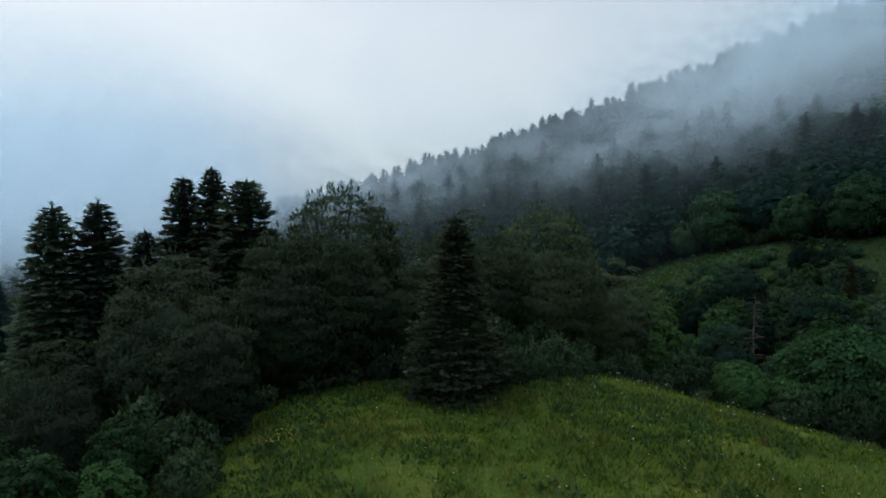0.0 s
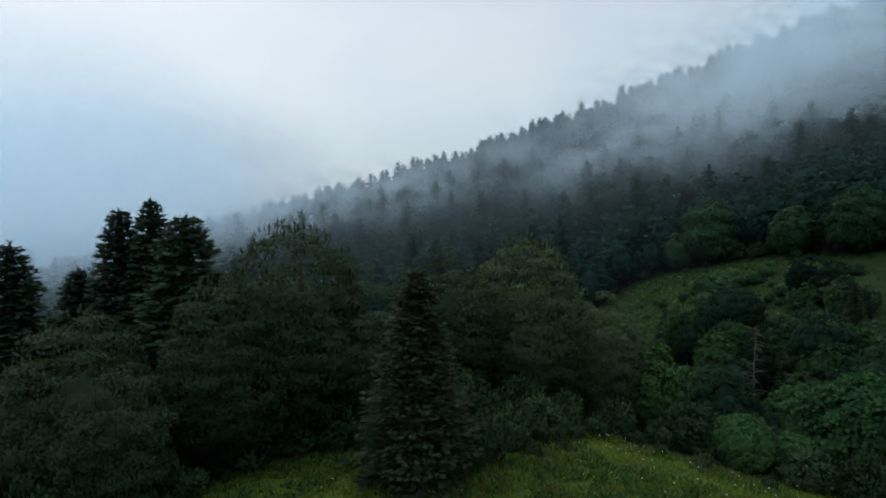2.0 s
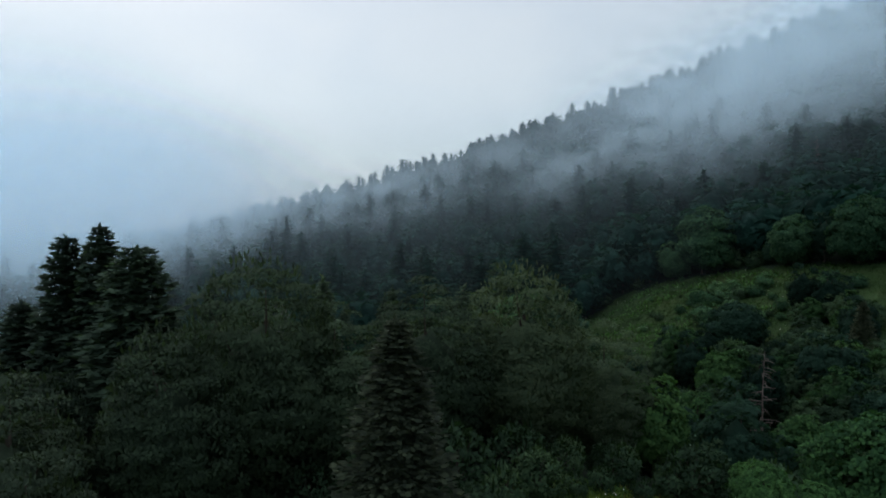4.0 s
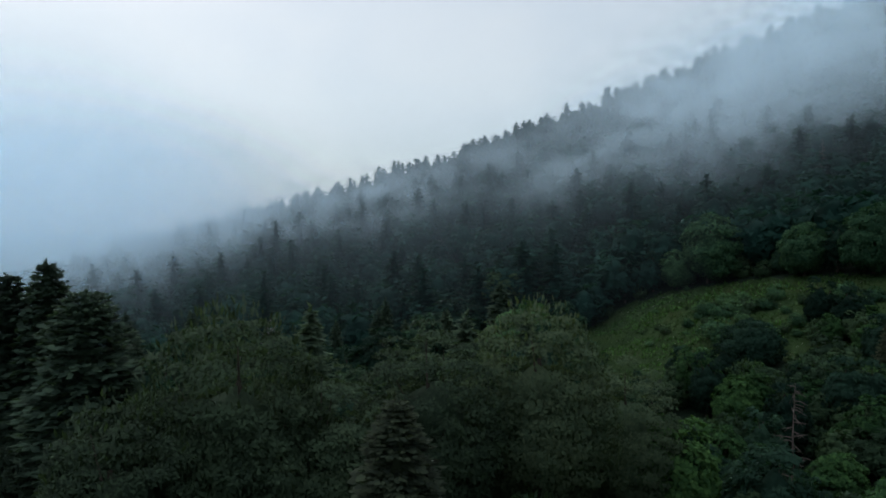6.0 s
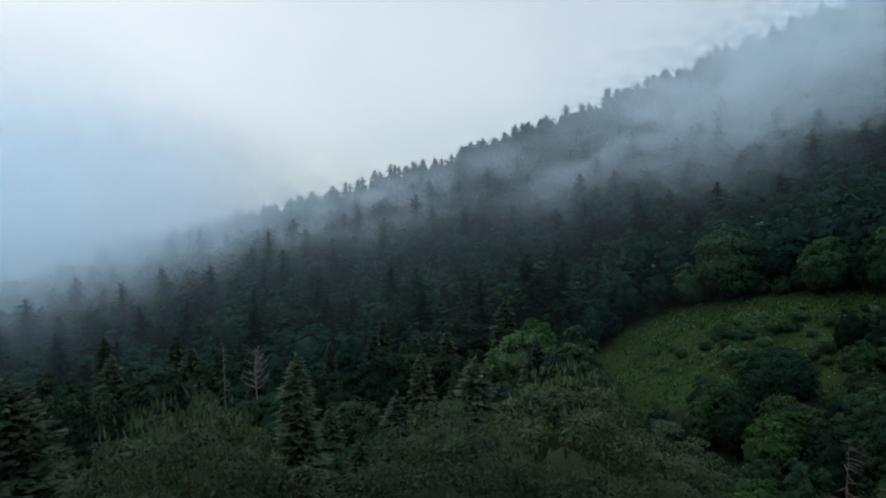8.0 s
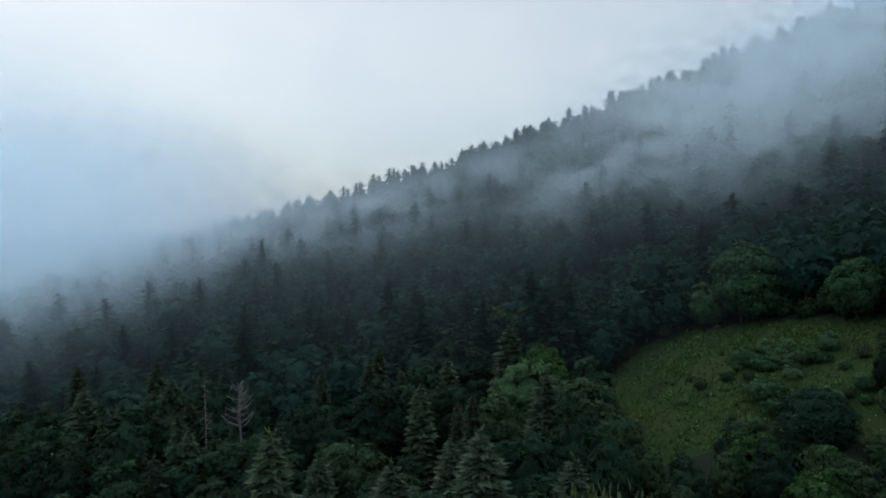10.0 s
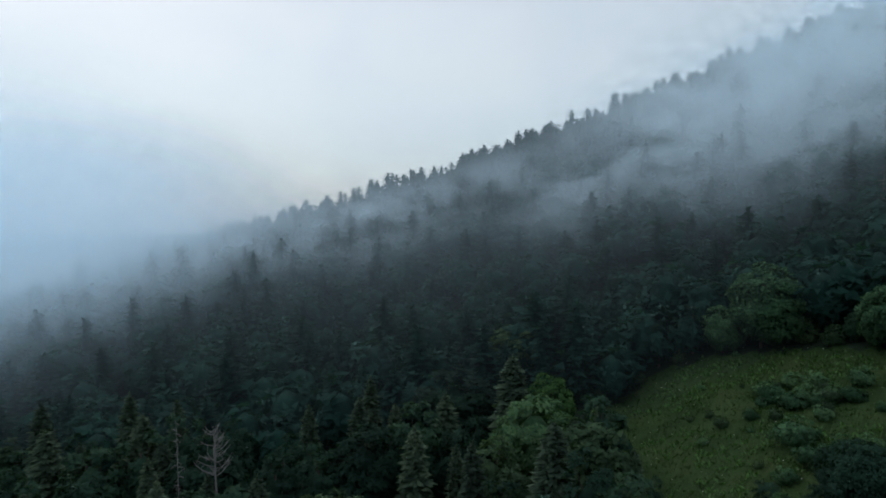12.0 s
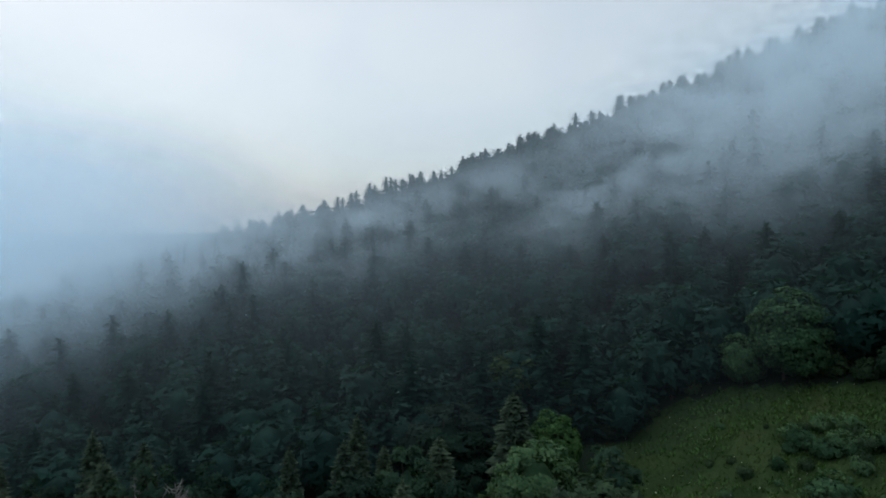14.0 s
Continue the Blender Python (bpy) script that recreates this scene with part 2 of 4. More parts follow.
def build_ground():
    xs, ys = axis(-4500, -180, 260, 4500, 3.0), axis(-4500, -30, 300, 4500, 3.0)
    gx, gy = np.meshgrid(xs, ys)
    gz = land(gx, gy)
    v = np.stack([gx.ravel(), gy.ravel(), gz.ravel()], 1)
    n = len(xs)
    i = (np.arange(len(ys) - 1)[:, None] * n + np.arange(n - 1)[None, :]).ravel()
    f = np.stack([i, i + 1, i + n + 1, i + n], 1)
    ob = from_arrays("ground", v, f, GROUND, smooth=True)
    ob.data.materials.append(WOODS_FLOOR)
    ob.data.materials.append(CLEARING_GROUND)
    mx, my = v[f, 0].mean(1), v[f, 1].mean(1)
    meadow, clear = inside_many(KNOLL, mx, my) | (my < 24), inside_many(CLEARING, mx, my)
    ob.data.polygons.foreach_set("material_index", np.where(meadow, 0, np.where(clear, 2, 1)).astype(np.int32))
    tagged(ob, "grassy mountain ground with a meadow knoll and wooded slope", "ground", kind="structure")


build_ground()


# ---------------------------------------------------------------- tree building
def unit(v):
    return v / np.maximum(np.linalg.norm(v, axis=-1, keepdims=True), 1e-9)


def kites(pos, way, side, length, width, shade=None, three=False):
    """Leaf-shaped four-cornered blades: base, two flanks, tip. three: plain three-cornered ones."""
    k = len(pos)
    length, width = np.broadcast_to(length, k)[:, None], np.broadcast_to(width, k)[:, None]
    nrm = np.cross(way, side)
    if three:
        v = np.stack([pos - side * width * 0.5, pos + side * width * 0.5, pos + way * length], 1).reshape(-1, 3)
        return v, np.arange(3 * k).reshape(-1, 3), np.repeat(unit(shade), 3, 0)
    p0 = pos
    p1 = pos + way * length * 0.45 + side * width * 0.5 - nrm * width * 0.12
    p2 = pos + way * length
    p3 = pos + way * length * 0.45 - side * width * 0.5 - nrm * width * 0.12
    v = np.stack([p0, p1, p2, p3], 1).reshape(-1, 3)
    b = np.arange(k)[:, None] * 4
    f = np.concatenate([np.concatenate([b, b + 1, b + 2], 1), np.concatenate([b, b + 2, b + 3], 1)])
    return (v, f) if shade is None else (v, f, np.repeat(unit(shade), 4, 0))


def tube(points, radii, sides=6):
    """A tapered limb along points."""
    pts, radii = np.asarray(points, float), np.asarray(radii, float)
    tang = unit(np.gradient(pts, axis=0))
    ref = np.where(np.abs(tang[:, 2:3]) > 0.9, np.array([[1.0, 0, 0]]), np.array([[0, 0, 1.0]]))
    u = unit(np.cross(tang, ref))
    w = np.cross(tang, u)
    ang = np.arange(sides) / sides * 2 * np.pi
    ring = pts[:, None] + radii[:, None, None] * (u[:, None] * np.cos(ang)[None, :, None] + w[:, None] * np.sin(ang)[None, :, None])
    v = ring.reshape(-1, 3)
    f = []
    for i in range(len(pts) - 1):
        for j in range(sides):
            k = (j + 1) % sides
            f.append((i * sides + j, i * sides + k, (i + 1) * sides + k, (i + 1) * sides + j))
    return v, f


def join(pieces):
    vs, fs, base = [], [], 0
    for v, f in pieces:
        vs.append(np.asarray(v))
        fs.extend([tuple(int(i) + base for i in q) for q in f])
        base += len(v)
    return np.concatenate(vs), fs


def gather(pieces):
    """One set of vertices, triangles and shading normals out of several."""
    base, vs, fs, ns = 0, [], [], []
    for v, f, n in pieces:
        vs.append(v), fs.append(f + base), ns.append(n)
        base += len(v)
    return np.concatenate(vs), np.concatenate(fs), np.concatenate(ns)


def ball(level):
    bm = bmesh.new()
    bmesh.ops.create_icosphere(bm, subdivisions=level, radius=1.0)
    v = np.array([p.co[:] for p in bm.verts])
    f = np.array([[q.index for q in t.verts] for t in bm.faces])
    bm.free()
    return v, f


BALLS = {k: ball(k) for k in (2, 3, 4)}     # 80, 320 and 1280 triangles


def skirts(rng, height, radius, start, tiers, segs, shape, fill=0.42):
    """The dense inner body of a conifer: ragged drooping tiers."""
    pieces = []
    for i in range(tiers):
        f0 = i / tiers
        z_low = height * (start + (1 - start) * f0)
        z_top = z_low + height * (1 - start) / tiers * rng.uniform(1.7, 2.3)
        z_top = min(z_top, height)
        f = 1 - f0
        r = radius * shape(f) * fill
        az = (np.arange(segs) + rng.uniform(-0.3, 0.3, segs)) / segs * 2 * np.pi + rng.uniform(0, 6)
        rr = r * np.where(np.arange(segs) % 2 == 0, rng.uniform(0.85, 1.2, segs), rng.uniform(0.5, 0.8, segs))
        out = np.stack([np.cos(az), np.sin(az), np.zeros(segs)], 1)
        low = out * rr[:, None] + np.array([0, 0, 1.0]) * (z_low + rng.uniform(-0.5, 0.3, segs) * height / tiers)[:, None]
        mid = out * (rr * 0.55)[:, None] + np.array([0, 0, z_low + 0.45 * (z_top - z_low)])
        v = np.concatenate([low, mid, [[0, 0, z_top]]])
        j = np.arange(segs)
        k = (j + 1) % segs
        f3 = np.concatenate([np.stack([j, k, k + segs], 1), np.stack([j, k + segs, j + segs], 1), np.stack([j + segs, k + segs, np.full(segs, 2 * segs)], 1)])
        n = np.concatenate([out * 0.9 + np.array([0, 0, 0.25]), out * 0.7 + np.array([0, 0, 0.6]), [[0, 0, 1.0]]])
        pieces.append((v, f3, unit(n)))
    return gather(pieces)


def fir_crown(rng, height, radius, start=0.12, spacing=0.55, arms=8, sprays=11, blunt=0.1, size=0.55, tiers=24, segs=14, fill=0.38, slim=0.68, three=False):
    """Tiers of spreading boughs, each a flat plume of needle sprays that sags and lifts again at the tip."""
    up = np.array([0, 0, 1.0])
    least = max(3, int(0.55 * sprays))

    def shape(f):
        return min(1.0, 1.06 * f ** (0.85 - 0.5 * blunt)) * 0.95 + 0.03
    pos, way, side, length, width, shade = [], [], [], [], [], []
    z = height * start
    while z < height - 0.3:
        f = (height - z) / (height * (1 - start))
        r = radius * shape(f)
        n = max(5, int(arms * (0.75 + 0.35 * f)))
        phase = rng.uniform(0, 6.28)
        tier = rng.uniform(0.93, 1.07)
        for i in range(n):
            az = phase + (i + rng.uniform(-0.3, 0.3)) / n * 2 * math.pi
            reach = r * tier * rng.uniform(0.70, 1.12)
            out = np.array([math.cos(az), math.sin(az), 0])
            across = np.array([-out[1], out[0], 0])
            rise = rng.uniform(0.15, 0.5) if f < 0.2 else rng.uniform(-0.1, 0.2)
            z0 = z + rng.uniform(-0.18, 0.18) * spacing
            k = max(least, int(sprays * reach / radius * 1.15))
            t = np.clip(0.22 + 0.80 * ((np.arange(k) + rng.uniform(0, 1, k)) / k) ** 0.75, 0, 1)
            sag = rise * t - 0.42 * t * t + 0.26 * t ** 4
            wide = 0.30 * np.minimum(1.0, 2.2 * (1.08 - t)) * reach
            off = rng.uniform(-1, 1, k) * wide
            p = np.array([0, 0, z0]) + out * (t * reach)[:, None] + across * off[:, None] + up * (sag * reach - 0.10 * np.abs(off))[:, None]
            w = unit(out + across * (off / np.maximum(wide, 0.05) * 0.9)[:, None] + up * rng.uniform(-0.35, 0.20, k)[:, None])
            s = unit(np.cross(up + 0.35 * rng.normal(size=(k, 3)), w))
            ln = size * rng.uniform(0.8, 1.7, k) * (0.45 + 0.65 * min(1.0, 5.0 * f))
            pos.append(p), way.append(w), side.append(s), length.append(ln)
            width.append(ln * slim * rng.uniform(0.8, 1.2, k))
            shade.append(out * (0.15 + 0.55 * t)[:, None] + up * 0.75 + rng.normal(size=3) * 0.12 + rng.normal(size=(k, 3)) * 0.16)
        z += spacing * rng.uniform(0.75, 1.25) * (0.55 + 0.6 * f)
    # leader shoot
    k = 12
    zz = height - 1.3 + 0.11 * np.arange(k)
    az = rng.uniform(0, 6.28, k)
    w = unit(np.stack([np.cos(az), np.sin(az), np.full(k, 1.2)], 1))
    pos.append(np.stack([0 * zz, 0 * zz, zz], 1)), way.append(w)
    side.append(unit(np.cross(w, rng.normal(size=(k, 3)))))
    length.append(np.full(k, size * 0.9)), width.append(np.full(k, size * 0.4)), shade.append(w)
    needles = kites(*(np.concatenate(q) for q in (pos, way, side, length, width, shade)), three)
    return gather([skirts(rng, height, radius, start, tiers, segs, shape, fill), needles])


def fir_trunk(rng, height, girth=0.36):
    zs = np.linspace(-0.8, height * 0.98, 9)
    lean = rng.uniform(-0.2, 0.2, 2)
    pts = np.stack([lean[0] * (zs / height) ** 2, lean[1] * (zs / height) ** 2, zs], 1)
    pieces = [tube(pts, np.interp(zs, [-0.8, 0.5, height], [girth * 1.4, girth, 0.03]), 7)]
    for _ in range(14):
        z = rng.uniform(0.1, 0.7) * height
        az = rng.uniform(0, 6.28)
        d = np.array([math.cos(az), math.sin(az), rng.uniform(-0.35, 0.1)])
        ln = rng.uniform(0.06, 0.12) * height
        pieces.append(tube([np.array([0, 0, z]) + d * ln * t for t in (0, 0.5, 1)], [0.06, 0.04, 0.015], 4))
    return join(pieces)


def even_ways(rng, k, jitter=0.35):
    """k directions spread evenly over the sphere."""
    i = np.arange(k) + 0.5
    z, az = 1 - 2 * i / k, i * 2.399963
    r = np.sqrt(1 - z * z)
    return unit(np.stack([r * np.cos(az), r * np.sin(az), z], 1) + rng.normal(size=(k, 3)) * jitter / math.sqrt(k) * 1.8)


def leafy_crown(rng, height, width, leaves=7000, size=0.28, low=0.04, upright=0.0, clumps=90, lump=0.15, flat=0.72, droop=0.25, slim=0.62, shoots=0, level=0, core=0.7, flutter=0.16, belly=0.40, uneven=0.16, lift=0.2, three=False):
    """A crown of leaf clumps that stand on an uneven dome: each clump is a cushion of leaf sprays."""
    up = np.array([0, 0, 1.0])
    centre = np.array([0, 0, height * (belly + 0.5 * low)])
    a, c_up, c_dn = width / 2, height - centre[2], centre[2] - low * height
    lobes = even_ways(rng, 11, 0.9)
    swell = rng.uniform(-1.0, 1.0, 11) * uneven

    def reach(d):
        c = np.where(d[:, 2] > 0, c_up, c_dn)
        env = 1 / np.sqrt((d[:, 0] ** 2 + d[:, 1] ** 2) / a ** 2 + d[:, 2] ** 2 / c ** 2)
        return env * (1 + np.exp(7.0 * (d @ lobes.T - 1)) @ swell)

    out = even_ways(rng, clumps)
    girth = lump * width * rng.uniform(0.7, 1.3, clumps)
    heart = centre + out * np.maximum(reach(out) - 0.8 * girth * rng.uniform(0.7, 1.6, clumps), 0.2)[:, None]
    pieces = []
    if level:
        bv, bf = BALLS[level]
        d = unit(bv)
        n = unit(np.stack([d[:, 0] / a ** 2, d[:, 1] / a ** 2, d[:, 2] / c_up ** 2], 1))
        near = np.exp(30.0 * (d @ out.T - 1)).max(1)
        pieces.append((centre + d * (reach(d) * core * (0.82 + 0.22 * near) * rng.uniform(0.93, 1.07, len(d)))[:, None], bf, n))
    k = rng.choice(clumps, leaves, p=girth ** 2 / (girth ** 2).sum())
    u = unit(rng.normal(size=(leaves, 3)) + out[k] * 0.9 + up * 0.35)
    p = heart[k] + u * np.array([1, 1, flat]) * (girth[k] * (1.06 - 0.40 * rng.random(leaves) ** 1.5))[:, None]
    n = unit(u * 0.55 + out[k] * 0.6 + up * lift + rng.normal(size=(leaves, 3)) * flutter)
    way = unit(unit(np.cross(n, rng.normal(size=(leaves, 3)))) + u * 0.3 + out[k] * 0.2 + up * (upright - droop))
    side = unit(np.cross(n + rng.normal(size=(leaves, 3)) * 0.4, way))
    ln = size * rng.uniform(0.6, 1.5, leaves)
    pieces.append(kites(p, way, side, ln, ln * slim * rng.uniform(0.75, 1.25, leaves), n, three))
    if shoots:
        d = unit(rng.normal(size=(shoots, 3)) + up * 0.9)
        d[:, 2] = np.abs(d[:, 2])
        way = unit(d * 0.35 + up * 0.8 + rng.normal(size=(shoots, 3)) * 0.22)
        ln = size * rng.uniform(1.2, 2.6, shoots)
        pieces.append(kites(centre + d * (reach(d) * rng.uniform(0.86, 1.0, shoots))[:, None], way, unit(np.cross(way, rng.normal(size=(shoots, 3)))), ln, ln * 0.30, unit(d + up * 0.5)))
    pick = np.argsort(-out[:, 2])[::max(1, clumps // 16)][:14]
    return gather(pieces), (centre + (heart[pick] - centre) * 0.9, None)


def leafy_trunk(rng, height, lobes, girth=0.3, bole=0.3):
    c, r = lobes
    zs = np.linspace(-0.8, height * 0.72, 7)
    bend = rng.uniform(-0.4, 0.4, 2)
    pts = np.stack([bend[0] * np.sin(zs / height * 3), bend[1] * np.sin(zs / height * 2.4), zs], 1)
    pieces = [tube(pts, np.interp(zs, [-0.8, 0.4, height], [girth * 1.5, girth, 0.05]), 7)]
    for j in range(len(c)):
        z0 = min(height * bole + 0.5 * max(0, c[j][2] - height * bole) * rng.uniform(0.5, 1.0), height * 0.68)
        base = np.array([np.interp(z0, zs, pts[:, 0]), np.interp(z0, zs, pts[:, 1]), z0])
        mid = base * 0.5 + c[j] * 0.5 + np.array([0, 0, -0.06 * height * rng.uniform(0, 1)])
        pieces.append(tube([base, mid, c[j]], [girth * 0.4, girth * 0.24, 0.03], 5))
    return join(pieces)


def thing(name, label, category, m, group=""):
    ob = new(name)
    ob.empty_display_size = 0.3
    ob.matrix_basis = m
    return tagged(ob, label, category, group)


MASTER = {}


def stand(master, x, y, scale=1.0, turn=0.0, sink=0.3, squash=1.0):
    """A copy of a tree rooted in the ground at x, y. squash widens the crown."""
    ob = MASTER[master]
    m = Matrix.Translation((x, y, float(land(x, y)) - sink)) @ Matrix.Rotation(radians(turn), 4, "Z")
    if not ob.get("placed"):
        ob["placed"] = 1
        made = ob
        made.matrix_basis = m
    else:
        made = copy_thing(ob, m)
    made.scale = (scale * squash, scale * squash, scale)
    return made


def define(key, name, label, category, trunk, crown, bark, leaves, group=""):
    ob = thing(name, label, category, Matrix.Identity(4), group)
    from_arrays("trunk", *trunk, bark, ob, smooth=True)
    from_arrays("crown", *crown, leaves, ob)
    MASTER[key] = ob


def define_fir(key, seed, height, radius, label, group="firs", mat=FIR, **kw):
    rng = np.random.default_rng(seed)
    crown = fir_crown(rng, height, radius, **kw)
    define(key, "fir_tree", label, "tree", fir_trunk(rng, height, 0.014 * height), crown, BARK, mat, group)


def define_leafy(key, seed, height, width, label, mat, name="beech_tree", group="broadleaf trees", girth=0.022, bole=0.28, category="tree", **kw):
    rng = np.random.default_rng(seed)
    crown, lobes = leafy_crown(rng, height, width, **kw)
    define(key, name, label, category, leafy_trunk(rng, height, lobes, girth * height, bole), crown, BARK, mat, group)


# ---------------------------------------------------------------- drifting mist on the upper slope
def soft_blob(nt, xyz, centre, size, slope):
    """A soft-edged patch: a bell curve about a centre, its long side tilted by slope degrees."""
    c, s = math.cos(radians(slope)), math.sin(radians(slope))
    dx, dy, dz = (math_node(nt, "SUBTRACT", v, k) for v, k in zip(xyz, centre))
    u = math_node(nt, "ADD", math_node(nt, "MULTIPLY", dx, c), math_node(nt, "MULTIPLY", dz, s))
    w = math_node(nt, "SUBTRACT", math_node(nt, "MULTIPLY", dz, c), math_node(nt, "MULTIPLY", dx, s))
    total = 0.0
    for v, k in zip((u, dy, w), size):
        q = math_node(nt, "DIVIDE", v, k)
        total = math_node(nt, "ADD", math_node(nt, "MULTIPLY", q, q), total)
    return math_node(nt, "POWER", 2.718, math_node(nt, "MULTIPLY", total, -1.0))


def grade(nt, v, lo, hi):
    n = nt.nodes.new("ShaderNodeMapRange")
    n.interpolation_type = "SMOOTHSTEP"
    n.inputs["From Min"].default_value, n.inputs["From Max"].default_value = lo, hi
    nt.links.new(v, n.inputs["Value"])
    return n.outputs[0]


MIST_BLOBS = (          # centre, size, tilt, thickness
    ((163, 330, 75), (62, 55, 20), 14, 0.50),
    ((128, 298, 53), (42, 45, 12), 22, 0.26),
    ((76, 335, 46), (30, 48, 10), 24, 0.26),
    ((-12, 395, 33), (42, 55, 9), 18, 0.20),
    ((30, 400, 52), (60, 60, 9), 18, 0.06),
    ((-55, 390, 24), (40, 60, 12), 14, 0.20),
    ((205, 360, 108), (85, 110, 24), 20, 0.38),
    ((290, 400, 145), (110, 110, 36), 22, 0.24),
    ((205, 275, 56), (90, 45, 34), 16, 0.060),
    ((-170, 430, 26), (90, 80, 20), 4, 0.20),
    ((-15, 335, 20), (45, 50, 7), 12, 0.07),
    ((-95, 380, 22), (40, 90, 16), 10, 0.16),
)


def mist_material():
    m, nt, out = material("mist")
    geo = nt.nodes.new("ShaderNodeNewGeometry")
    mp = nt.nodes.new("ShaderNodeMapping")
    mp.inputs["Scale"].default_value = (0.8, 0.5, 1.5)
    mp.inputs["Rotation"].default_value = (0, radians(20), 0)
    nt.links.new(geo.outputs["Position"], mp.inputs["Vector"])
    n1 = node(nt, "ShaderNodeTexNoise", Scale=0.030, Detail=4.0, Roughness=0.55, Distortion=0.8)
    n2 = node(nt, "ShaderNodeTexNoise", Scale=0.011, Detail=2.0, Roughness=0.5)
    for n in (n1, n2):
        nt.links.new(mp.outputs[0], n.inputs["Vector"])
    wisp = grade(nt, n1.outputs[0], 0.40, 0.62)
    warp = math_node(nt, "MULTIPLY", math_node(nt, "SUBTRACT", n2.outputs[0], 0.5), 60.0)
    sep = nt.nodes.new("ShaderNodeSeparateXYZ")
    nt.links.new(geo.outputs["Position"], sep.inputs[0])
    x, y, z = sep.outputs
    z2 = math_node(nt, "ADD", z, math_node(nt, "MULTIPLY", warp, 0.5))
    total = 0.0
    for centre, size, slope, thick in MIST_BLOBS:
        total = math_node(nt, "ADD", math_node(nt, "MULTIPLY", soft_blob(nt, (x, y, z2), centre, size, slope), thick), total)
    a1 = math_node(nt, "MULTIPLY", total, math_node(nt, "ADD", math_node(nt, "MULTIPLY", wisp, 1.25), 0.08))
    # the bank that fills the valley mouth, and a faint haze towards the crest
    inward = grade(nt, math_node(nt, "MULTIPLY", math_node(nt, "ADD", x, warp), -1.0), 55.0, 150.0)
    base = math_node(nt, "ADD", z, math_node(nt, "MULTIPLY", warp, 0.35))
    bank = math_node(nt, "MULTIPLY", inward, math_node(nt, "MULTIPLY", grade(nt, base, -28.0, 22.0), 0.27))
    lid = math_node(nt, "SUBTRACT", 1.0, grade(nt, z, 30.0, 110.0))
    over = math_node(nt, "SUBTRACT", z, math_node(nt, "MULTIPLY", x, 0.22))
    haze = math_node(nt, "ADD", math_node(nt, "MULTIPLY", grade(nt, over, -10.0, 50.0), 0.016), 0.008)
    a2 = math_node(nt, "MULTIPLY", math_node(nt, "ADD", bank, haze), lid)
    thick = math_node(nt, "MULTIPLY", math_node(nt, "ADD", a1, a2), 5.0)
    alpha = math_node(nt, "MULTIPLY", math_node(nt, "TANH", thick), 0.205, clamp=True)
    dif = node(nt, "ShaderNodeBsdfDiffuse", Color=(0.49, 0.615, 0.705, 1))
    trl = node(nt, "ShaderNodeBsdfTranslucent", Color=(0.49, 0.615, 0.705, 1))
    add = nt.nodes.new("ShaderNodeAddShader")
    nt.links.new(dif.outputs[0], add.inputs[0])
    nt.links.new(trl.outputs[0], add.inputs[1])
    tra = nt.nodes.new("ShaderNodeBsdfTransparent")
    mix = nt.nodes.new("ShaderNodeMixShader")
    nt.links.new(alpha, mix.inputs[0])
    nt.links.new(tra.outputs[0], mix.inputs[1])
    nt.links.new(add.outputs[0], mix.inputs[2])
    nt.links.new(mix.outputs[0], out.inputs["Surface"])
    return m


MIST = mist_material()


def build_mist():
    """Thin veils of mist, one behind the other up the slope."""
    for i in range(16):
        y0 = 190 + 23 * i
        xs, zs = np.linspace(-560, 600, 61), np.linspace(-60, 330, 31)
        gx, gz = np.meshgrid(xs, zs)
        gy = y0 + 4 * np.sin(gx * 0.006 + i) + 0.05 * gz
        v = np.stack([gx.ravel(), gy.ravel(), gz.ravel()], 1)
        n = len(xs)
        k = (np.arange(len(zs) - 1)[:, None] * n + np.arange(n - 1)[None, :]).ravel()
        ob = from_arrays("mist", v, np.stack([k, k + 1, k + n + 1, k + n], 1), MIST, smooth=True)
        tagged(ob, "thin pale blue-grey mist drifting along the wooded slope", "mist", "veils of mist", "stuff")


build_mist()

# ---------------------------------------------------------------- trees round the meadow knoll
define_fir("fir_a", 1, 26, 5.4, "tall dark fir with drooping boughs beside the meadow knoll", spacing=0.44, size=0.50, sprays=30, arms=13, blunt=0.42)
define_fir("fir_b", 2, 26, 4.8, "tall dark fir with a blunt irregular top", spacing=0.44, size=0.50, sprays=30, arms=13, blunt=0.6)
define_fir("fir_c", 3, 24, 5.8, "broad dark fir with a flat ragged crown", spacing=0.44, size=0.52, sprays=36, arms=14, blunt=0.72)
define_fir("spruce", 4, 14, 4.0, "young pointed spruce standing before the broadleaf trees", spacing=0.36, size=0.29, sprays=26, arms=14, start=0.03, mat=SPRUCE)
define_leafy("beech_a", 11, 16, 10.5, "dense dark-green broadleaf tree at the meadow edge", BEECH, leaves=34000, size=0.275, low=0.03, clumps=170, lump=0.12, flat=0.40, droop=0.12, slim=0.5, lift=0.15, flutter=0.12, level=2, core=0.52)
define_leafy("beech_b", 12, 18, 11.5, "dense dark-green broadleaf tree with a domed crown", BEECH, leaves=43000, size=0.275, low=0.03, clumps=210, lump=0.11, flat=0.40, droop=0.12, slim=0.5, lift=0.15, flutter=0.12, shoots=1500, level=2, core=0.52)
define_leafy("beech_c", 13, 15, 8.5, "slim dark-green broadleaf tree with upright twigs", BEECH, leaves=23000, size=0.275, low=0.03, clumps=120, lump=0.13, flat=0.45, upright=0.25, slim=0.5, lift=0.15, flutter=0.12, shoots=700, level=2, core=0.52)
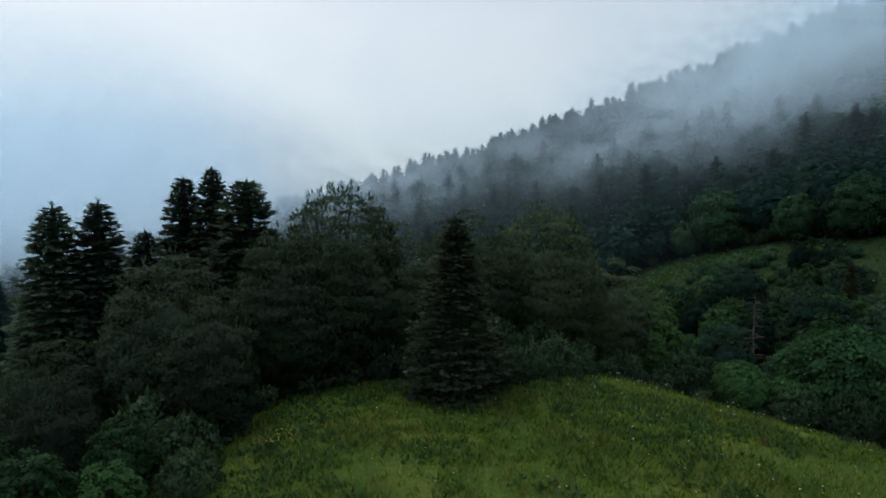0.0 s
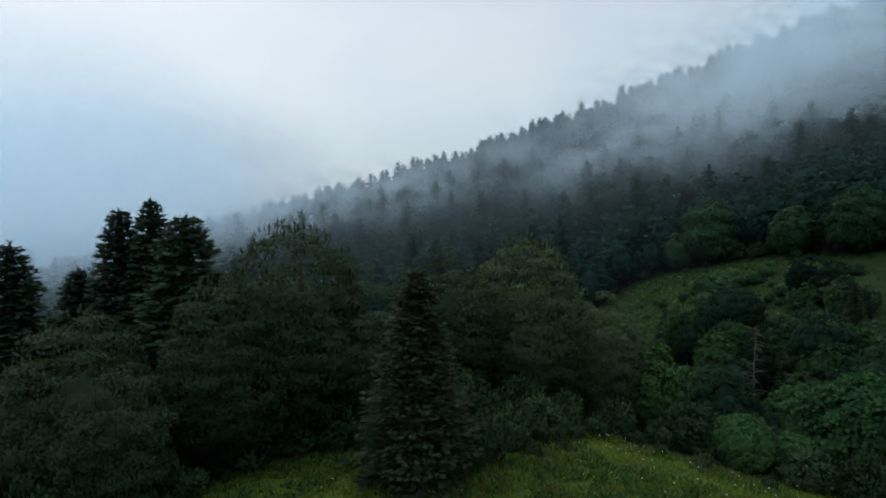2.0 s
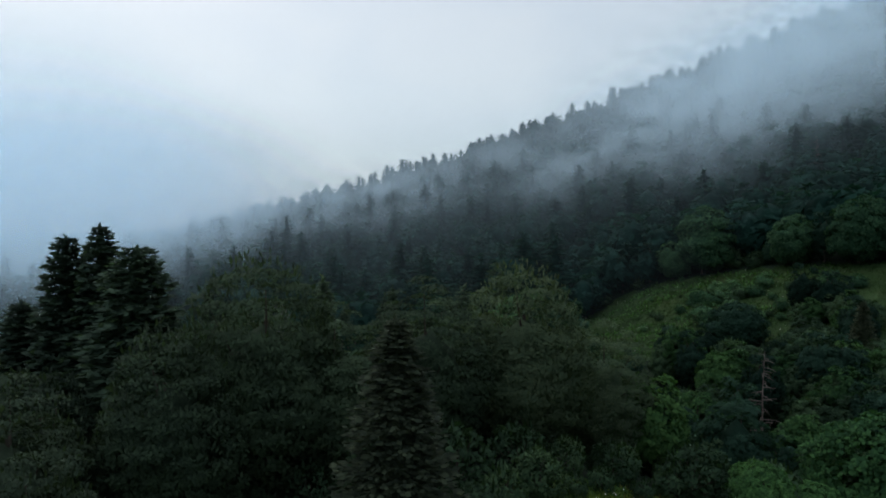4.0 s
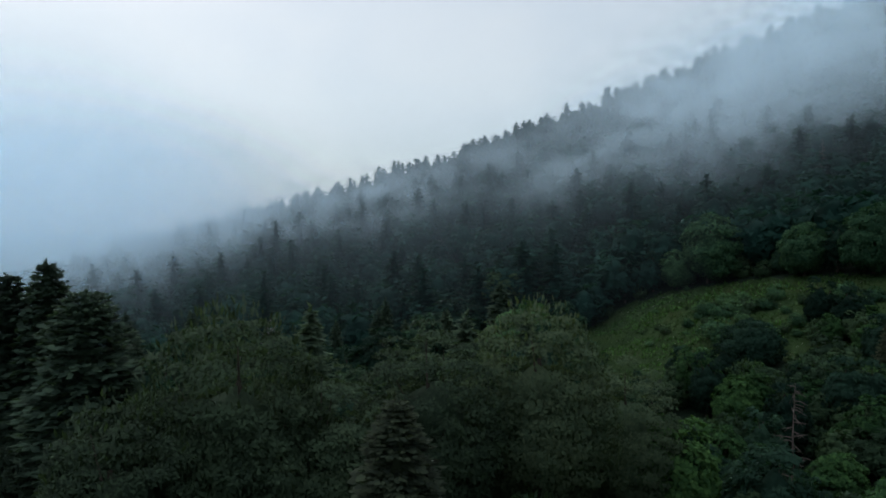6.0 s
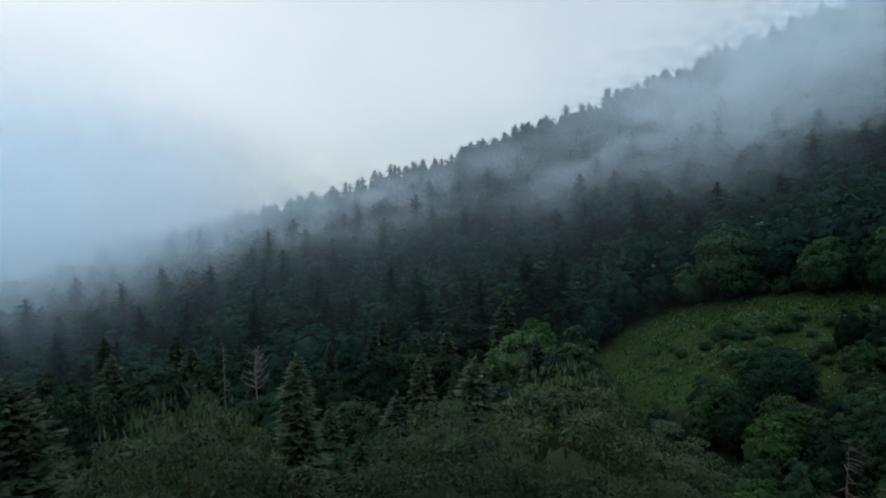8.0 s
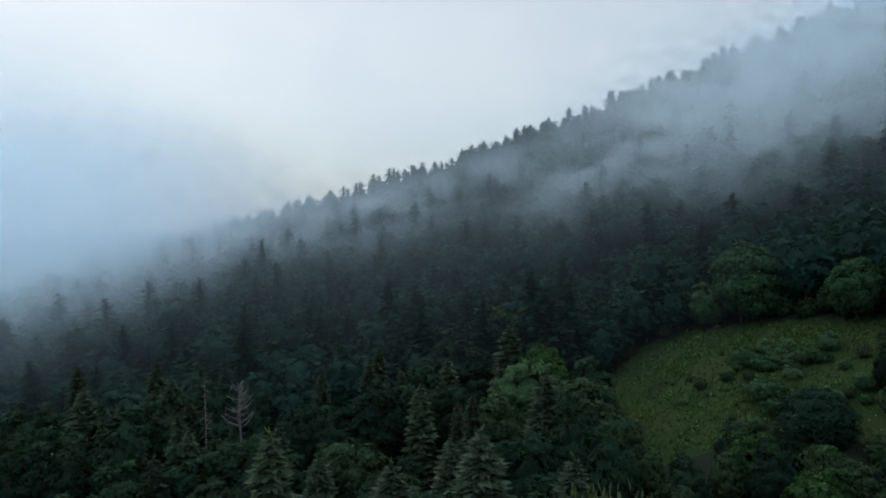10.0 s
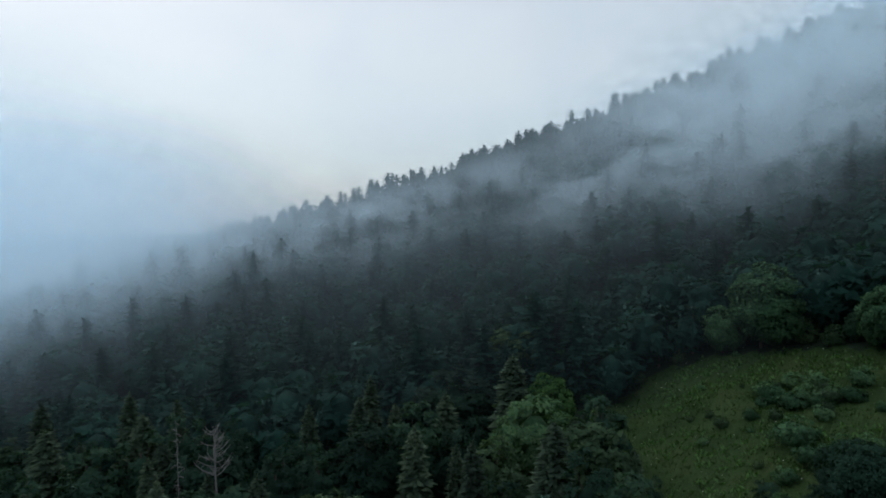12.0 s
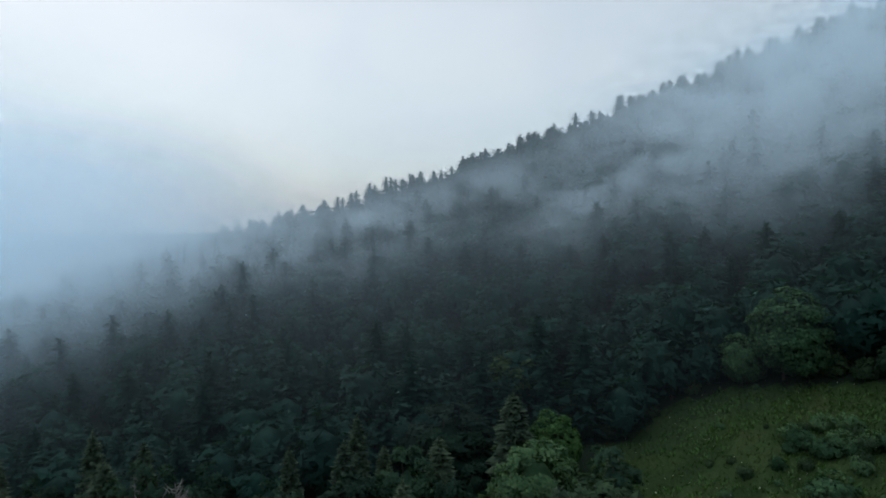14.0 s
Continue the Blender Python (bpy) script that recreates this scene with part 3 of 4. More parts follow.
# left-flank trees, whose darker leaf colour carries the stand's shade
define_leafy("shaded_beech_a", 34, 16, 10.5, "broadleaf tree with layered sprays on the knoll's flank, leaves toned down for shade", SHADED_BEECH, name="alder_tree", leaves=34000, size=0.275, low=0.03, clumps=150, lump=0.12, flat=0.40, upright=0.12, slim=0.5, lift=0.15, flutter=0.14, shoots=500, uneven=0.24, level=2, core=0.52)
define_leafy("shaded_beech_c", 35, 15, 8.5, "slim broadleaf tree on the knoll's flank, leaves toned down for shade", SHADED_BEECH, name="alder_tree", leaves=23000, size=0.275, low=0.03, clumps=110, lump=0.13, flat=0.45, upright=0.25, slim=0.5, lift=0.15, flutter=0.14, shoots=700, uneven=0.24, level=2, core=0.52)
define_leafy("maple_a", 14, 13, 13, "round bright-green broadleaf tree below the knoll", BRIGHT_MAPLE, name="maple_tree", leaves=20000, size=0.40, low=0.03, clumps=150, lump=0.10, slim=0.75, uneven=0.2)
define_leafy("maple_b", 15, 14, 9, "round mid-green broadleaf tree below the knoll", MAPLE, name="maple_tree", leaves=9000, size=0.48, low=0.03, clumps=95, lump=0.12, slim=0.75, uneven=0.2)
define_leafy("shrub_a", 16, 4, 4.6, "rounded dark-green shrub at the meadow edge", SHRUB, name="shrub", group="shrubs", leaves=1700, size=0.33, low=0.02, bole=0.08, girth=0.015, category="shrub", clumps=40, lump=0.16, upright=0.3, shoots=80, uneven=0.25)
define_leafy("shrub_b", 17, 2.6, 2.4, "small leafy shrub in the meadow", SHRUB, name="shrub", group="shrubs", leaves=900, size=0.26, low=0.02, bole=0.08, girth=0.015, category="shrub", clumps=24, lump=0.19, upright=0.4, shoots=60, uneven=0.3)

define_leafy("shrub_c", 18, 3.6, 4.4, "rounded mid-green bush in the forest clearing", LINDEN, name="shrub", group="shrubs", leaves=1500, size=0.34, low=0.02, bole=0.08, girth=0.015, category="shrub", clumps=36, lump=0.16, slim=0.7, uneven=0.3)
define_leafy("maple_c", 21, 19, 17, "large round bright-green tree at the clearing's upper edge", LINDEN, name="linden_tree", leaves=13000, size=0.66, low=0.08, clumps=75, lump=0.13, slim=0.7, uneven=0.36, level=2, core=0.5)
define_leafy("maple_e", 29, 18.7, 13.5, "bright-green broadleaf tree rising from the dark hillside woods", LINDEN, name="maple_tree", leaves=11000, size=0.60, low=0.02, clumps=85, lump=0.12, slim=0.75, uneven=0.26, level=2, core=0.6)
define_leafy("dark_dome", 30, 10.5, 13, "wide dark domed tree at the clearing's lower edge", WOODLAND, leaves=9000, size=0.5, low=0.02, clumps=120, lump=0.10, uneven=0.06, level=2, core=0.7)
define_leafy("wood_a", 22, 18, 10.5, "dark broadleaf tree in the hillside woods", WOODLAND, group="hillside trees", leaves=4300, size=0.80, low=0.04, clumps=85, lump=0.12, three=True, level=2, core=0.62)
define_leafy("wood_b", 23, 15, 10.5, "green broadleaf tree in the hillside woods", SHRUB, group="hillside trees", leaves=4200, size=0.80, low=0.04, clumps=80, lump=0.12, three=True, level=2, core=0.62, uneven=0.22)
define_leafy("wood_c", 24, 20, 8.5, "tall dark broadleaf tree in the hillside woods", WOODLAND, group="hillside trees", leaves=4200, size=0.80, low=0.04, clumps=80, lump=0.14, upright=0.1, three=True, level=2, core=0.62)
define_fir("wood_d", 25, 22, 3.9, "dark pointed fir in the hillside woods", group="hillside trees", spacing=0.95, size=0.9, sprays=14, arms=11, tiers=12, segs=8, fill=0.45, three=True, slim=0.75)
define_fir("wood_e", 26, 19, 3.5, "dark slim fir in the hillside woods", group="hillside trees", spacing=0.95, size=0.9, sprays=14, arms=11, blunt=0.3, tiers=12, segs=8, fill=0.45, three=True, slim=0.75)
define_leafy("maple_d", 28, 13, 9.5, "round mid-green broadleaf tree below the knoll", MAPLE, name="maple_tree", leaves=5000, size=0.66, low=0.03, level=2, clumps=80, lump=0.12, three=True, core=0.62, slim=0.75, uneven=0.22)

# the stand behind the knoll
stand("fir_a", -36.2, 60, 1.02, 20)
stand("fir_a", -33.0, 62, 0.99, 150)
stand("fir_a", -34.6, 75, 1.0, 75)
stand("fir_b", -29.2, 73, 1.1, 10, squash=0.85)
stand("fir_a", -25.6, 72, 1.08, 260, squash=0.8)
stand("fir_c", -20.4, 67, 0.98, 40)
stand("fir_b", -44, 70, 0.92, 200)
stand("fir_a", -52, 84, 0.95, 100)
stand("shaded_beech_a", -21.8, 52, 1.02, 0)
stand("shaded_beech_c", -16.8, 46.5, 0.80, 40)
stand("beech_b", -14.6, 57.5, 0.90, 120)
stand("beech_b", -9.6, 64, 1.14, 230)
stand("beech_a", -4.8, 65, 0.93, 300)
stand("beech_a", 3.2, 71, 1.07, 80)
stand("beech_b", 12.0, 76, 1.11, 170)
stand("beech_a", 22.4, 86, 1.05, 210)
stand("shaded_beech_c", -25, 62, 1.1, 310)
stand("beech_b", -16, 86, 1.15, 20)
stand("beech_a", -27, 92, 1.2, 130)
stand("shaded_beech_c", -28.5, 47, 0.85, 90)
stand("shaded_beech_a", -36, 52, 0.8, 190)
stand("beech_a", 4, 84, 1.05, 250)
stand("spruce", 1.0, 52.6, 1.07, 0, squash=1.12)
stand("maple_b", -22, 33, 0.52, 0)
stand("maple_b", -27, 37, 0.60, 70)

# the wooded flank left of the knoll
for i, (kind, x, y, s) in enumerate((
        ("shaded_beech_c", -24, 40, 0.62), ("maple_b", -19.5, 38, 0.42), ("shaded_beech_a", -31, 42, 0.7), ("maple_b", -17.5, 33.5, 0.36), ("shaded_beech_c", -37, 45, 0.8),
        ("shrub_a", -16.5, 41, 0.9), ("shrub_a", -20, 45, 1.2), ("shrub_a", -24, 33, 1.2), ("shrub_a", -15, 37, 0.7), ("shaded_beech_c", -43, 58, 0.9), ("shaded_beech_a", -47, 66, 1.0), ("maple_b", -31, 34, 0.6))):
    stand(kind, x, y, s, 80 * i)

# below the knoll, towards the far clearing
stand("maple_b", 27.6, 85, 0.92, 30)
stand("maple_a", 47.2, 73, 1.14, 0)
stand("maple_b", 42.5, 106, 0.80, 200)
stand("maple_b", 61.2, 116, 0.56, 90, squash=1.4)
stand("maple_b", 52.4, 121.4, 0.60, 30, squash=1.25)
stand("dark_dome", 64.2, 139, 0.86, 90)
stand("maple_b", 50.1, 130, 0.8, 160)
stand("maple_a", 32, 69, 0.46, 250)
stand("maple_a", 37, 70, 0.42, 100)
stand("spruce", 77.0, 121.5, 0.74, 0)
stand("maple_b", 33, 98, 0.9, 280)
stand("beech_c", 36, 112, 0.8, 10)
stand("maple_b", 52, 96, 0.7, 220)

# thicket on the slope below the knoll
rng = np.random.default_rng(31)
for i in range(110):
    x, y = rng.uniform(22, 88), rng.uniform(78, 146)
    if x > 0.55 * y + 14 or (x < 44 and y < 82) or (y > 128 and x > 50 and x < 70):
        continue
    kind = ["maple_d", "wood_a", "wood_b", "shrub_a", "wood_c"][i % 5]
    stand(kind, x, y, rng.uniform(0.9, 1.7) if kind == "shrub_a" else rng.uniform(0.40, 0.72), rng.uniform(0, 360))


rng = np.random.default_rng(33)
for i in range(46):
    x, y = rng.uniform(48, 80), rng.uniform(100, 134)
    if math.hypot(x - 77, y - 121.5) > 4 and math.hypot(x - 47.6, y - 98) > 4:
        kind = ["shrub_a", "wood_b", "maple_d"][i % 3]
        stand(kind, x, y, rng.uniform(0.9, 1.6) if kind == "shrub_a" else rng.uniform(0.30, 0.46), rng.uniform(0, 360), squash=rng.uniform(1.0, 1.4))


# dead trees
def define_snag(key, seed, height, label, wood, low=-0.55, bare=0.22):
    rng = np.random.default_rng(seed)
    ob = thing("dead_tree", label, "dead tree", Matrix.Identity(4))
    zs = np.linspace(-0.6, height, 10)
    wob = np.cumsum(rng.normal(0, 0.06, (10, 2)), 0)
    trunk = from_arrays("trunk", *tube(np.column_stack([wob, zs]), np.interp(zs, [-0.6, height], [0.20, 0.03]), 7), wood, ob, smooth=True)
    for i in range(34):
        z = height * (bare + (0.98 - bare) * (i + rng.random()) / 34)
        az, ln = rng.uniform(0, 6.28), (1 - z / height) * 2.6 + rng.uniform(0.5, 1.1)
        o = np.array([math.cos(az), math.sin(az), 0])
        root = np.array([np.interp(z, zs, wob[:, 0]), np.interp(z, zs, wob[:, 1]), z])
        droop = rng.uniform(low, low + 0.6)
        limb = [root + o * ln * f + np.array([0, 0, ln * (droop * f * f + 0.12 * f)]) for f in (0, 0.35, 0.7, 1)]
        pieces = [tube(limb, [0.07, 0.055, 0.04, 0.015], 4)]
        for _ in range(3):
            f = rng.uniform(0.3, 0.9)
            p = root + o * ln * f + np.array([0, 0, ln * (droop * f * f + 0.12 * f)])
            q = p + np.array([rng.normal(0, 0.35), rng.normal(0, 0.35), rng.uniform(-0.7, 0.05)])
            pieces.append(tube([p, (p + q) / 2, q], [0.035, 0.025, 0.012], 3))
        from_arrays("branch", *join(pieces), wood, ob, smooth=True)
    MASTER[key] = ob


define_snag("snag_a", 51, 17.5, "bare grey dead conifer standing among green trees", DEADWOOD)
define_snag("snag_b", 54, 19, "bare pale dead tree rising from the dark forest", PALE_WOOD)
define_snag("snag_c", 57, 19, "broad bare pale dead tree with a fan of upturned branches", PALE_WOOD, low=0.5, bare=0.66)
stand("snag_a", 47.6, 98, 1.0, 0)
stand("snag_b", -36.0, 160.5, 1.34, 0, squash=0.5)
stand("snag_c", -29.0, 158.6, 1.29, 120, squash=1.3)
stand("snag_a", 136, 232, 1.25, 60)

for x, y, s, turn in ((-37, 152, 1.05, 30), (-31.5, 150, 1.0, 110), (-25.5, 152, 1.05, 200), (-33, 155, 0.95, 280)):
    stand("wood_a", x, y, s, turn)

# shrubs along the knoll's rim
rim = ((8.2, 58.5, 1.05), (11.5, 63, 0.9), (6, 55, 0.8), (3.2, 54.5, 0.7), (-2.5, 57.5, 0.8), (-5.5, 59.5, 0.9), (-9, 60, 0.8), (-12.5, 57, 0.8), (-15, 52, 0.8), (-16.8, 46, 0.8),
       (15, 70, 0.8), (20, 73, 0.9), (25, 72, 0.9), (31, 70, 0.9), (36, 66, 0.9), (41, 64, 1.2), (46, 60, 1.3), (50, 52, 1.2), (34, 72, 1.3), (28, 74, 1.2), (22, 76, 1.2), (10, 66, 1.1), (5, 62, 1.2), (-1, 62, 1.1), (-7, 64, 1.1))
for i, (x, y, s) in enumerate(rim):
    stand("shrub_a" if i % 4 else "shrub_b", x, y, s * (1.0 if i % 4 else 1.3), 67 * i, squash=0.9 + 0.07 * (i % 5))
for i, (x, y, s) in enumerate(((14.5, 64, 0.9), (17, 66, 1.1), (20.5, 66, 1.0), (22.5, 65, 0.7), (26, 64, 0.9), (31, 62, 0.7), (12.8, 60.5, 0.6), (9.8, 57, 0.7), (36, 57, 0.6), (4.5, 52.8, 0.5))):
    stand("shrub_b", x, y, 0.8 * s, 50 * i)


# ---------------------------------------------------------------- the far clearing and the hillside woods


def inside(poly, x, y):
    hit = False
    for (x0, y0), (x1, y1) in zip(poly, poly[1:] + poly[:1]):
        if (y0 > y) != (y1 > y) and x < x0 + (y - y0) / (y1 - y0) * (x1 - x0):
            hit = not hit
    return hit


stand("maple_c", 84, 199, 1.05, 0)
stand("maple_c", 76, 203, 0.62, 90)
stand("maple_c", 97, 177, 0.72, 180)
stand("maple_c", 106.5, 166, 0.88, 270)
stand("maple_e", 24.6, 173, 1.0, 40)
stand("maple_b", 32.4, 189, 1.08, 140)
stand("wood_a", 11.6, 194, 1.05, 0, squash=1.7)
stand("wood_d", 37.0, 169, 0.62, 0)
stand("wood_e", 38.3, 155.6, 0.50, 0)
stand("wood_d", -7.5, 176.5, 0.94, 80)
stand("wood_e", 9.0, 178, 1.02, 50)
stand("wood_b", 28.5, 218, 1.0, 50, squash=1.3)
DISTINCT = ((84, 199, 11.0), (76, 203, 6.0), (97, 177, 9.0), (106.5, 166, 10.0), (91, 189, 7.0), (42, 178, 6.0), (43, 188, 6.0), (24.6, 173, 9.0), (32.4, 189, 6.0), (11.6, 194, 10.0), (37.0, 169, 4.0), (38.3, 155.6, 4.0), (-7.5, 176.5, 4.5), (9.0, 178, 4.5))


def crowded(x, y):
    """True near one of the distinct trees, and on the few metres of slope just below it."""
    return any(math.hypot(x - a, (y - b) * (0.6 if y < b else 1.0)) < r for a, b, r in DISTINCT)


# bushes on the clearing
rng = np.random.default_rng(61)
for i, (x, y, w, n, s) in enumerate(((72, 172, 7, 16, 0.9), (78, 163, 6, 10, 1.0), (64, 150, 5, 8, 1.1), (56, 176, 6, 4, 0.5), (90, 160, 8, 9, 0.8), (70, 190, 8, 5, 0.5), (86, 140, 9, 5, 0.7), (98, 120, 10, 6, 0.8), (76, 148, 5, 4, 0.8))):
    for k in range(n):
        stand("shrub_c" if k % 3 else "shrub_b", rng.normal(x, w), rng.normal(y, w * 0.7), s * rng.uniform(0.6, 1.25), rng.uniform(0, 360), squash=rng.uniform(0.9, 1.3))

# young trees along the clearing's wooded edge
rng = np.random.default_rng(63)
edge = CLEARING[2:8]
for (x0, y0), (x1, y1) in zip(edge, edge[1:]):
    n = int(math.hypot(x1 - x0, y1 - y0) / 4.2)
    for k in range(n):
        f = (k + rng.random()) / n
        x, y = x0 + (x1 - x0) * f, y0 + (y1 - y0) * f
        out = rng.uniform(1.0, 5.0) / math.hypot(x - 78, y - 165)
        kind = ("wood_b", "shrub_a", "wood_c", "wood_a")[int(rng.integers(0, 4))]
        stand(kind, x + (x - 78) * out, y + (y - 165) * out, rng.uniform(1.0, 1.6) if kind == "shrub_a" else rng.uniform(0.4, 0.75), rng.uniform(0, 360))

rng = np.random.default_rng(77)
FAR = []
row = 0
y = 92.0
while y < 536:
    step = 7.6 + 2.6 * min(1, max(0, (y - 130) / 200)) - (3.2 if 488 < y < 530 else 0)
    x = max(-205, -0.74 * (y - 45) - 45) + (row % 2) * step / 2
    while x < 0.80 * y + 30:
        px, py = x + rng.uniform(-0.38, 0.38) * step, y + rng.uniform(-0.38, 0.38) * step
        x += step
        if inside(CLEARING, px, py) or (px > 18 and py < 132 - 0.3 * max(0, 45 - px)) or (abs(px) < 40 and py < 96) or (px > 56 and py < 160) or crowded(px, py):
            continue
        if py < 188 and -95 < px < 60:
            kind = rng.choice(["wood_a", "wood_b", "wood_c", "wood_d", "wood_e"], p=[0.28, 0.22, 0.18, 0.18, 0.14])
            size, turn, squash = rng.uniform(0.65, 1.2), rng.uniform(0, 360), rng.uniform(0.75, 1.15)
            if kind in ("wood_d", "wood_e") and px > 28:
                kind = "wood_b"
            if px > 38 and py < 172:
                size *= 0.45
            stand(str(kind), px, py, size, turn, squash=squash)
        else:
            FAR.append((px, py))
    y += step
    row += 1


def far_dome(rng, height, width):
    return leafy_crown(rng, height, width, leaves=400, size=1.7, low=0.04, clumps=40, lump=0.16, level=2, core=0.72, flutter=0.07, three=True)[0]


def build_far_woods():
    rng = np.random.default_rng(5)
    shapes = []
    for s in range(4):
        r2 = np.random.default_rng(40 + s)
        shapes.append(fir_crown(r2, 20 + s, 3.6 + 0.2 * s, spacing=1.5, arms=6, sprays=5, size=1.5, start=0.06, blunt=0.10 + 0.12 * s, tiers=7, segs=6, fill=0.6, three=True, slim=0.8))
    for s in range(4):
        r2 = np.random.default_rng(60 + s)
        shapes.append(far_dome(r2, 16 + s, 10.5))
    vs, fs, ns, base = [], [], [], 0
    for x, y in FAR:
        conifer = 0.0 if x > 55 and y < 232 else 0.28 + 0.38 * min(1, max(0, (y - 300) / 200))
        k = int(rng.integers(0, 4)) + (0 if rng.random() < conifer else 4)
        v, f, nn = shapes[k]
        s, a = rng.uniform(0.55, 1.1) * (0.98 if y > 470 else 1.0), rng.uniform(0, 6.28)
        if y > 440:
            s *= 0.95
        wide = s * (1.35 if k < 4 and y > 440 else 1.2)
        c, d = math.cos(a) * wide, math.sin(a) * wide
        vs.append(np.stack([v[:, 0] * c - v[:, 1] * d + x, v[:, 0] * d + v[:, 1] * c + y, v[:, 2] * s + float(land(x, y)) - 0.3], 1))
        fs.append(f + base)
        ns.append(np.stack([nn[:, 0] * math.cos(a) - nn[:, 1] * math.sin(a), nn[:, 0] * math.sin(a) + nn[:, 1] * math.cos(a), nn[:, 2]], 1))
        base += len(v)
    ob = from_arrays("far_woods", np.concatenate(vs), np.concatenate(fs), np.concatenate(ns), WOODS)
    tagged(ob, "dense dark mixed forest of firs and broadleaf trees on the slope", "forest", kind="stuff")


build_far_woods()


# ---------------------------------------------------------------- meadow plants
def scatter(rng, poly, n, patchy=None):
    px, py = np.array(poly).T
    x, y = rng.uniform(px.min(), px.max(), n), rng.uniform(py.min(), py.max(), n)
    keep = inside_many(poly, x, y)
    if patchy:
        scale, cut = patchy
        f = np.array([noise.noise((a * scale, b * scale, 3.3)) for a, b in zip(x, y)])
        keep &= f > cut
    return x[keep], y[keep]


def blades(rng, x, y, per, tall, wide, spread, lean=0.45):
    x, y = np.repeat(x, per), np.repeat(y, per)
    n = len(x)
    x, y = x + rng.normal(0, spread, n), y + rng.normal(0, spread, n)
    way = unit(np.stack([rng.normal(0, lean, n), rng.normal(0, lean, n), np.ones(n)], 1))
    side = unit(np.cross(way, rng.normal(size=(n, 3))))
    return kites(np.stack([x, y, land(x, y) - 0.03], 1), way, side, tall * rng.uniform(0.5, 1.4, n), wide * rng.uniform(0.7, 1.4, n), way * np.array([1, 1, 0.3]) + np.array([0, 0, 0.9]))


def build_grass():
    rng = np.random.default_rng(90)
    x, y = scatter(rng, KNOLL, 15000)
    ob = from_arrays("meadow_grass", *blades(rng, x, y, 5, 0.32, 0.06, 0.16), GRASS)
    tagged(ob, "tall rough yellow-green meadow grass on the knoll", "grass", kind="stuff")
    # ranker tussocks, darker and greener, in drifts
    x, y = scatter(rng, KNOLL, 9000, (0.16, -0.02))
    ob = from_arrays("meadow_tussocks", *blades(rng, x, y, 8, 0.50, 0.09, 0.20, 0.6), TUSSOCK)
    tagged(ob, "drifts of dark green tussock grass on the knoll", "grass", kind="stuff")
    # seeding straw-coloured stalks
    x, y = scatter(rng, KNOLL, 3000, (0.21, 0.10))
    ob = from_arrays("meadow_stalks", *blades(rng, x, y, 6, 0.70, 0.05, 0.30, 0.25), STRAW)
    tagged(ob, "patches of straw-coloured seeding grass stalks in the meadow", "grass", kind="stuff")
    x, y = scatter(rng, CLEARING, 14000)
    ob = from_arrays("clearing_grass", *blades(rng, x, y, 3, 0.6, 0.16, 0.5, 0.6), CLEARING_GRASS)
    tagged(ob, "tall green grass in the forest clearing", "grass", kind="stuff")
    # broad-leaved herbs in patches
    x, y = scatter(rng, KNOLL, 5200, (0.13, 0.10))
    ob = from_arrays("meadow_herbs", *blades(rng, x, y, 11, 0.46, 0.15, 0.25, 0.9), HERB)
    tagged(ob, "patches of broad-leaved green herbs in the meadow", "herbs", kind="stuff")
    x, y = scatter(rng, CLEARING, 3500, (0.07, 0.05))
    ob = from_arrays("clearing_herbs", *blades(rng, x, y, 7, 0.9, 0.35, 0.5, 0.8), HERB)
    tagged(ob, "patches of tall green herbs in the forest clearing", "herbs", kind="stuff")


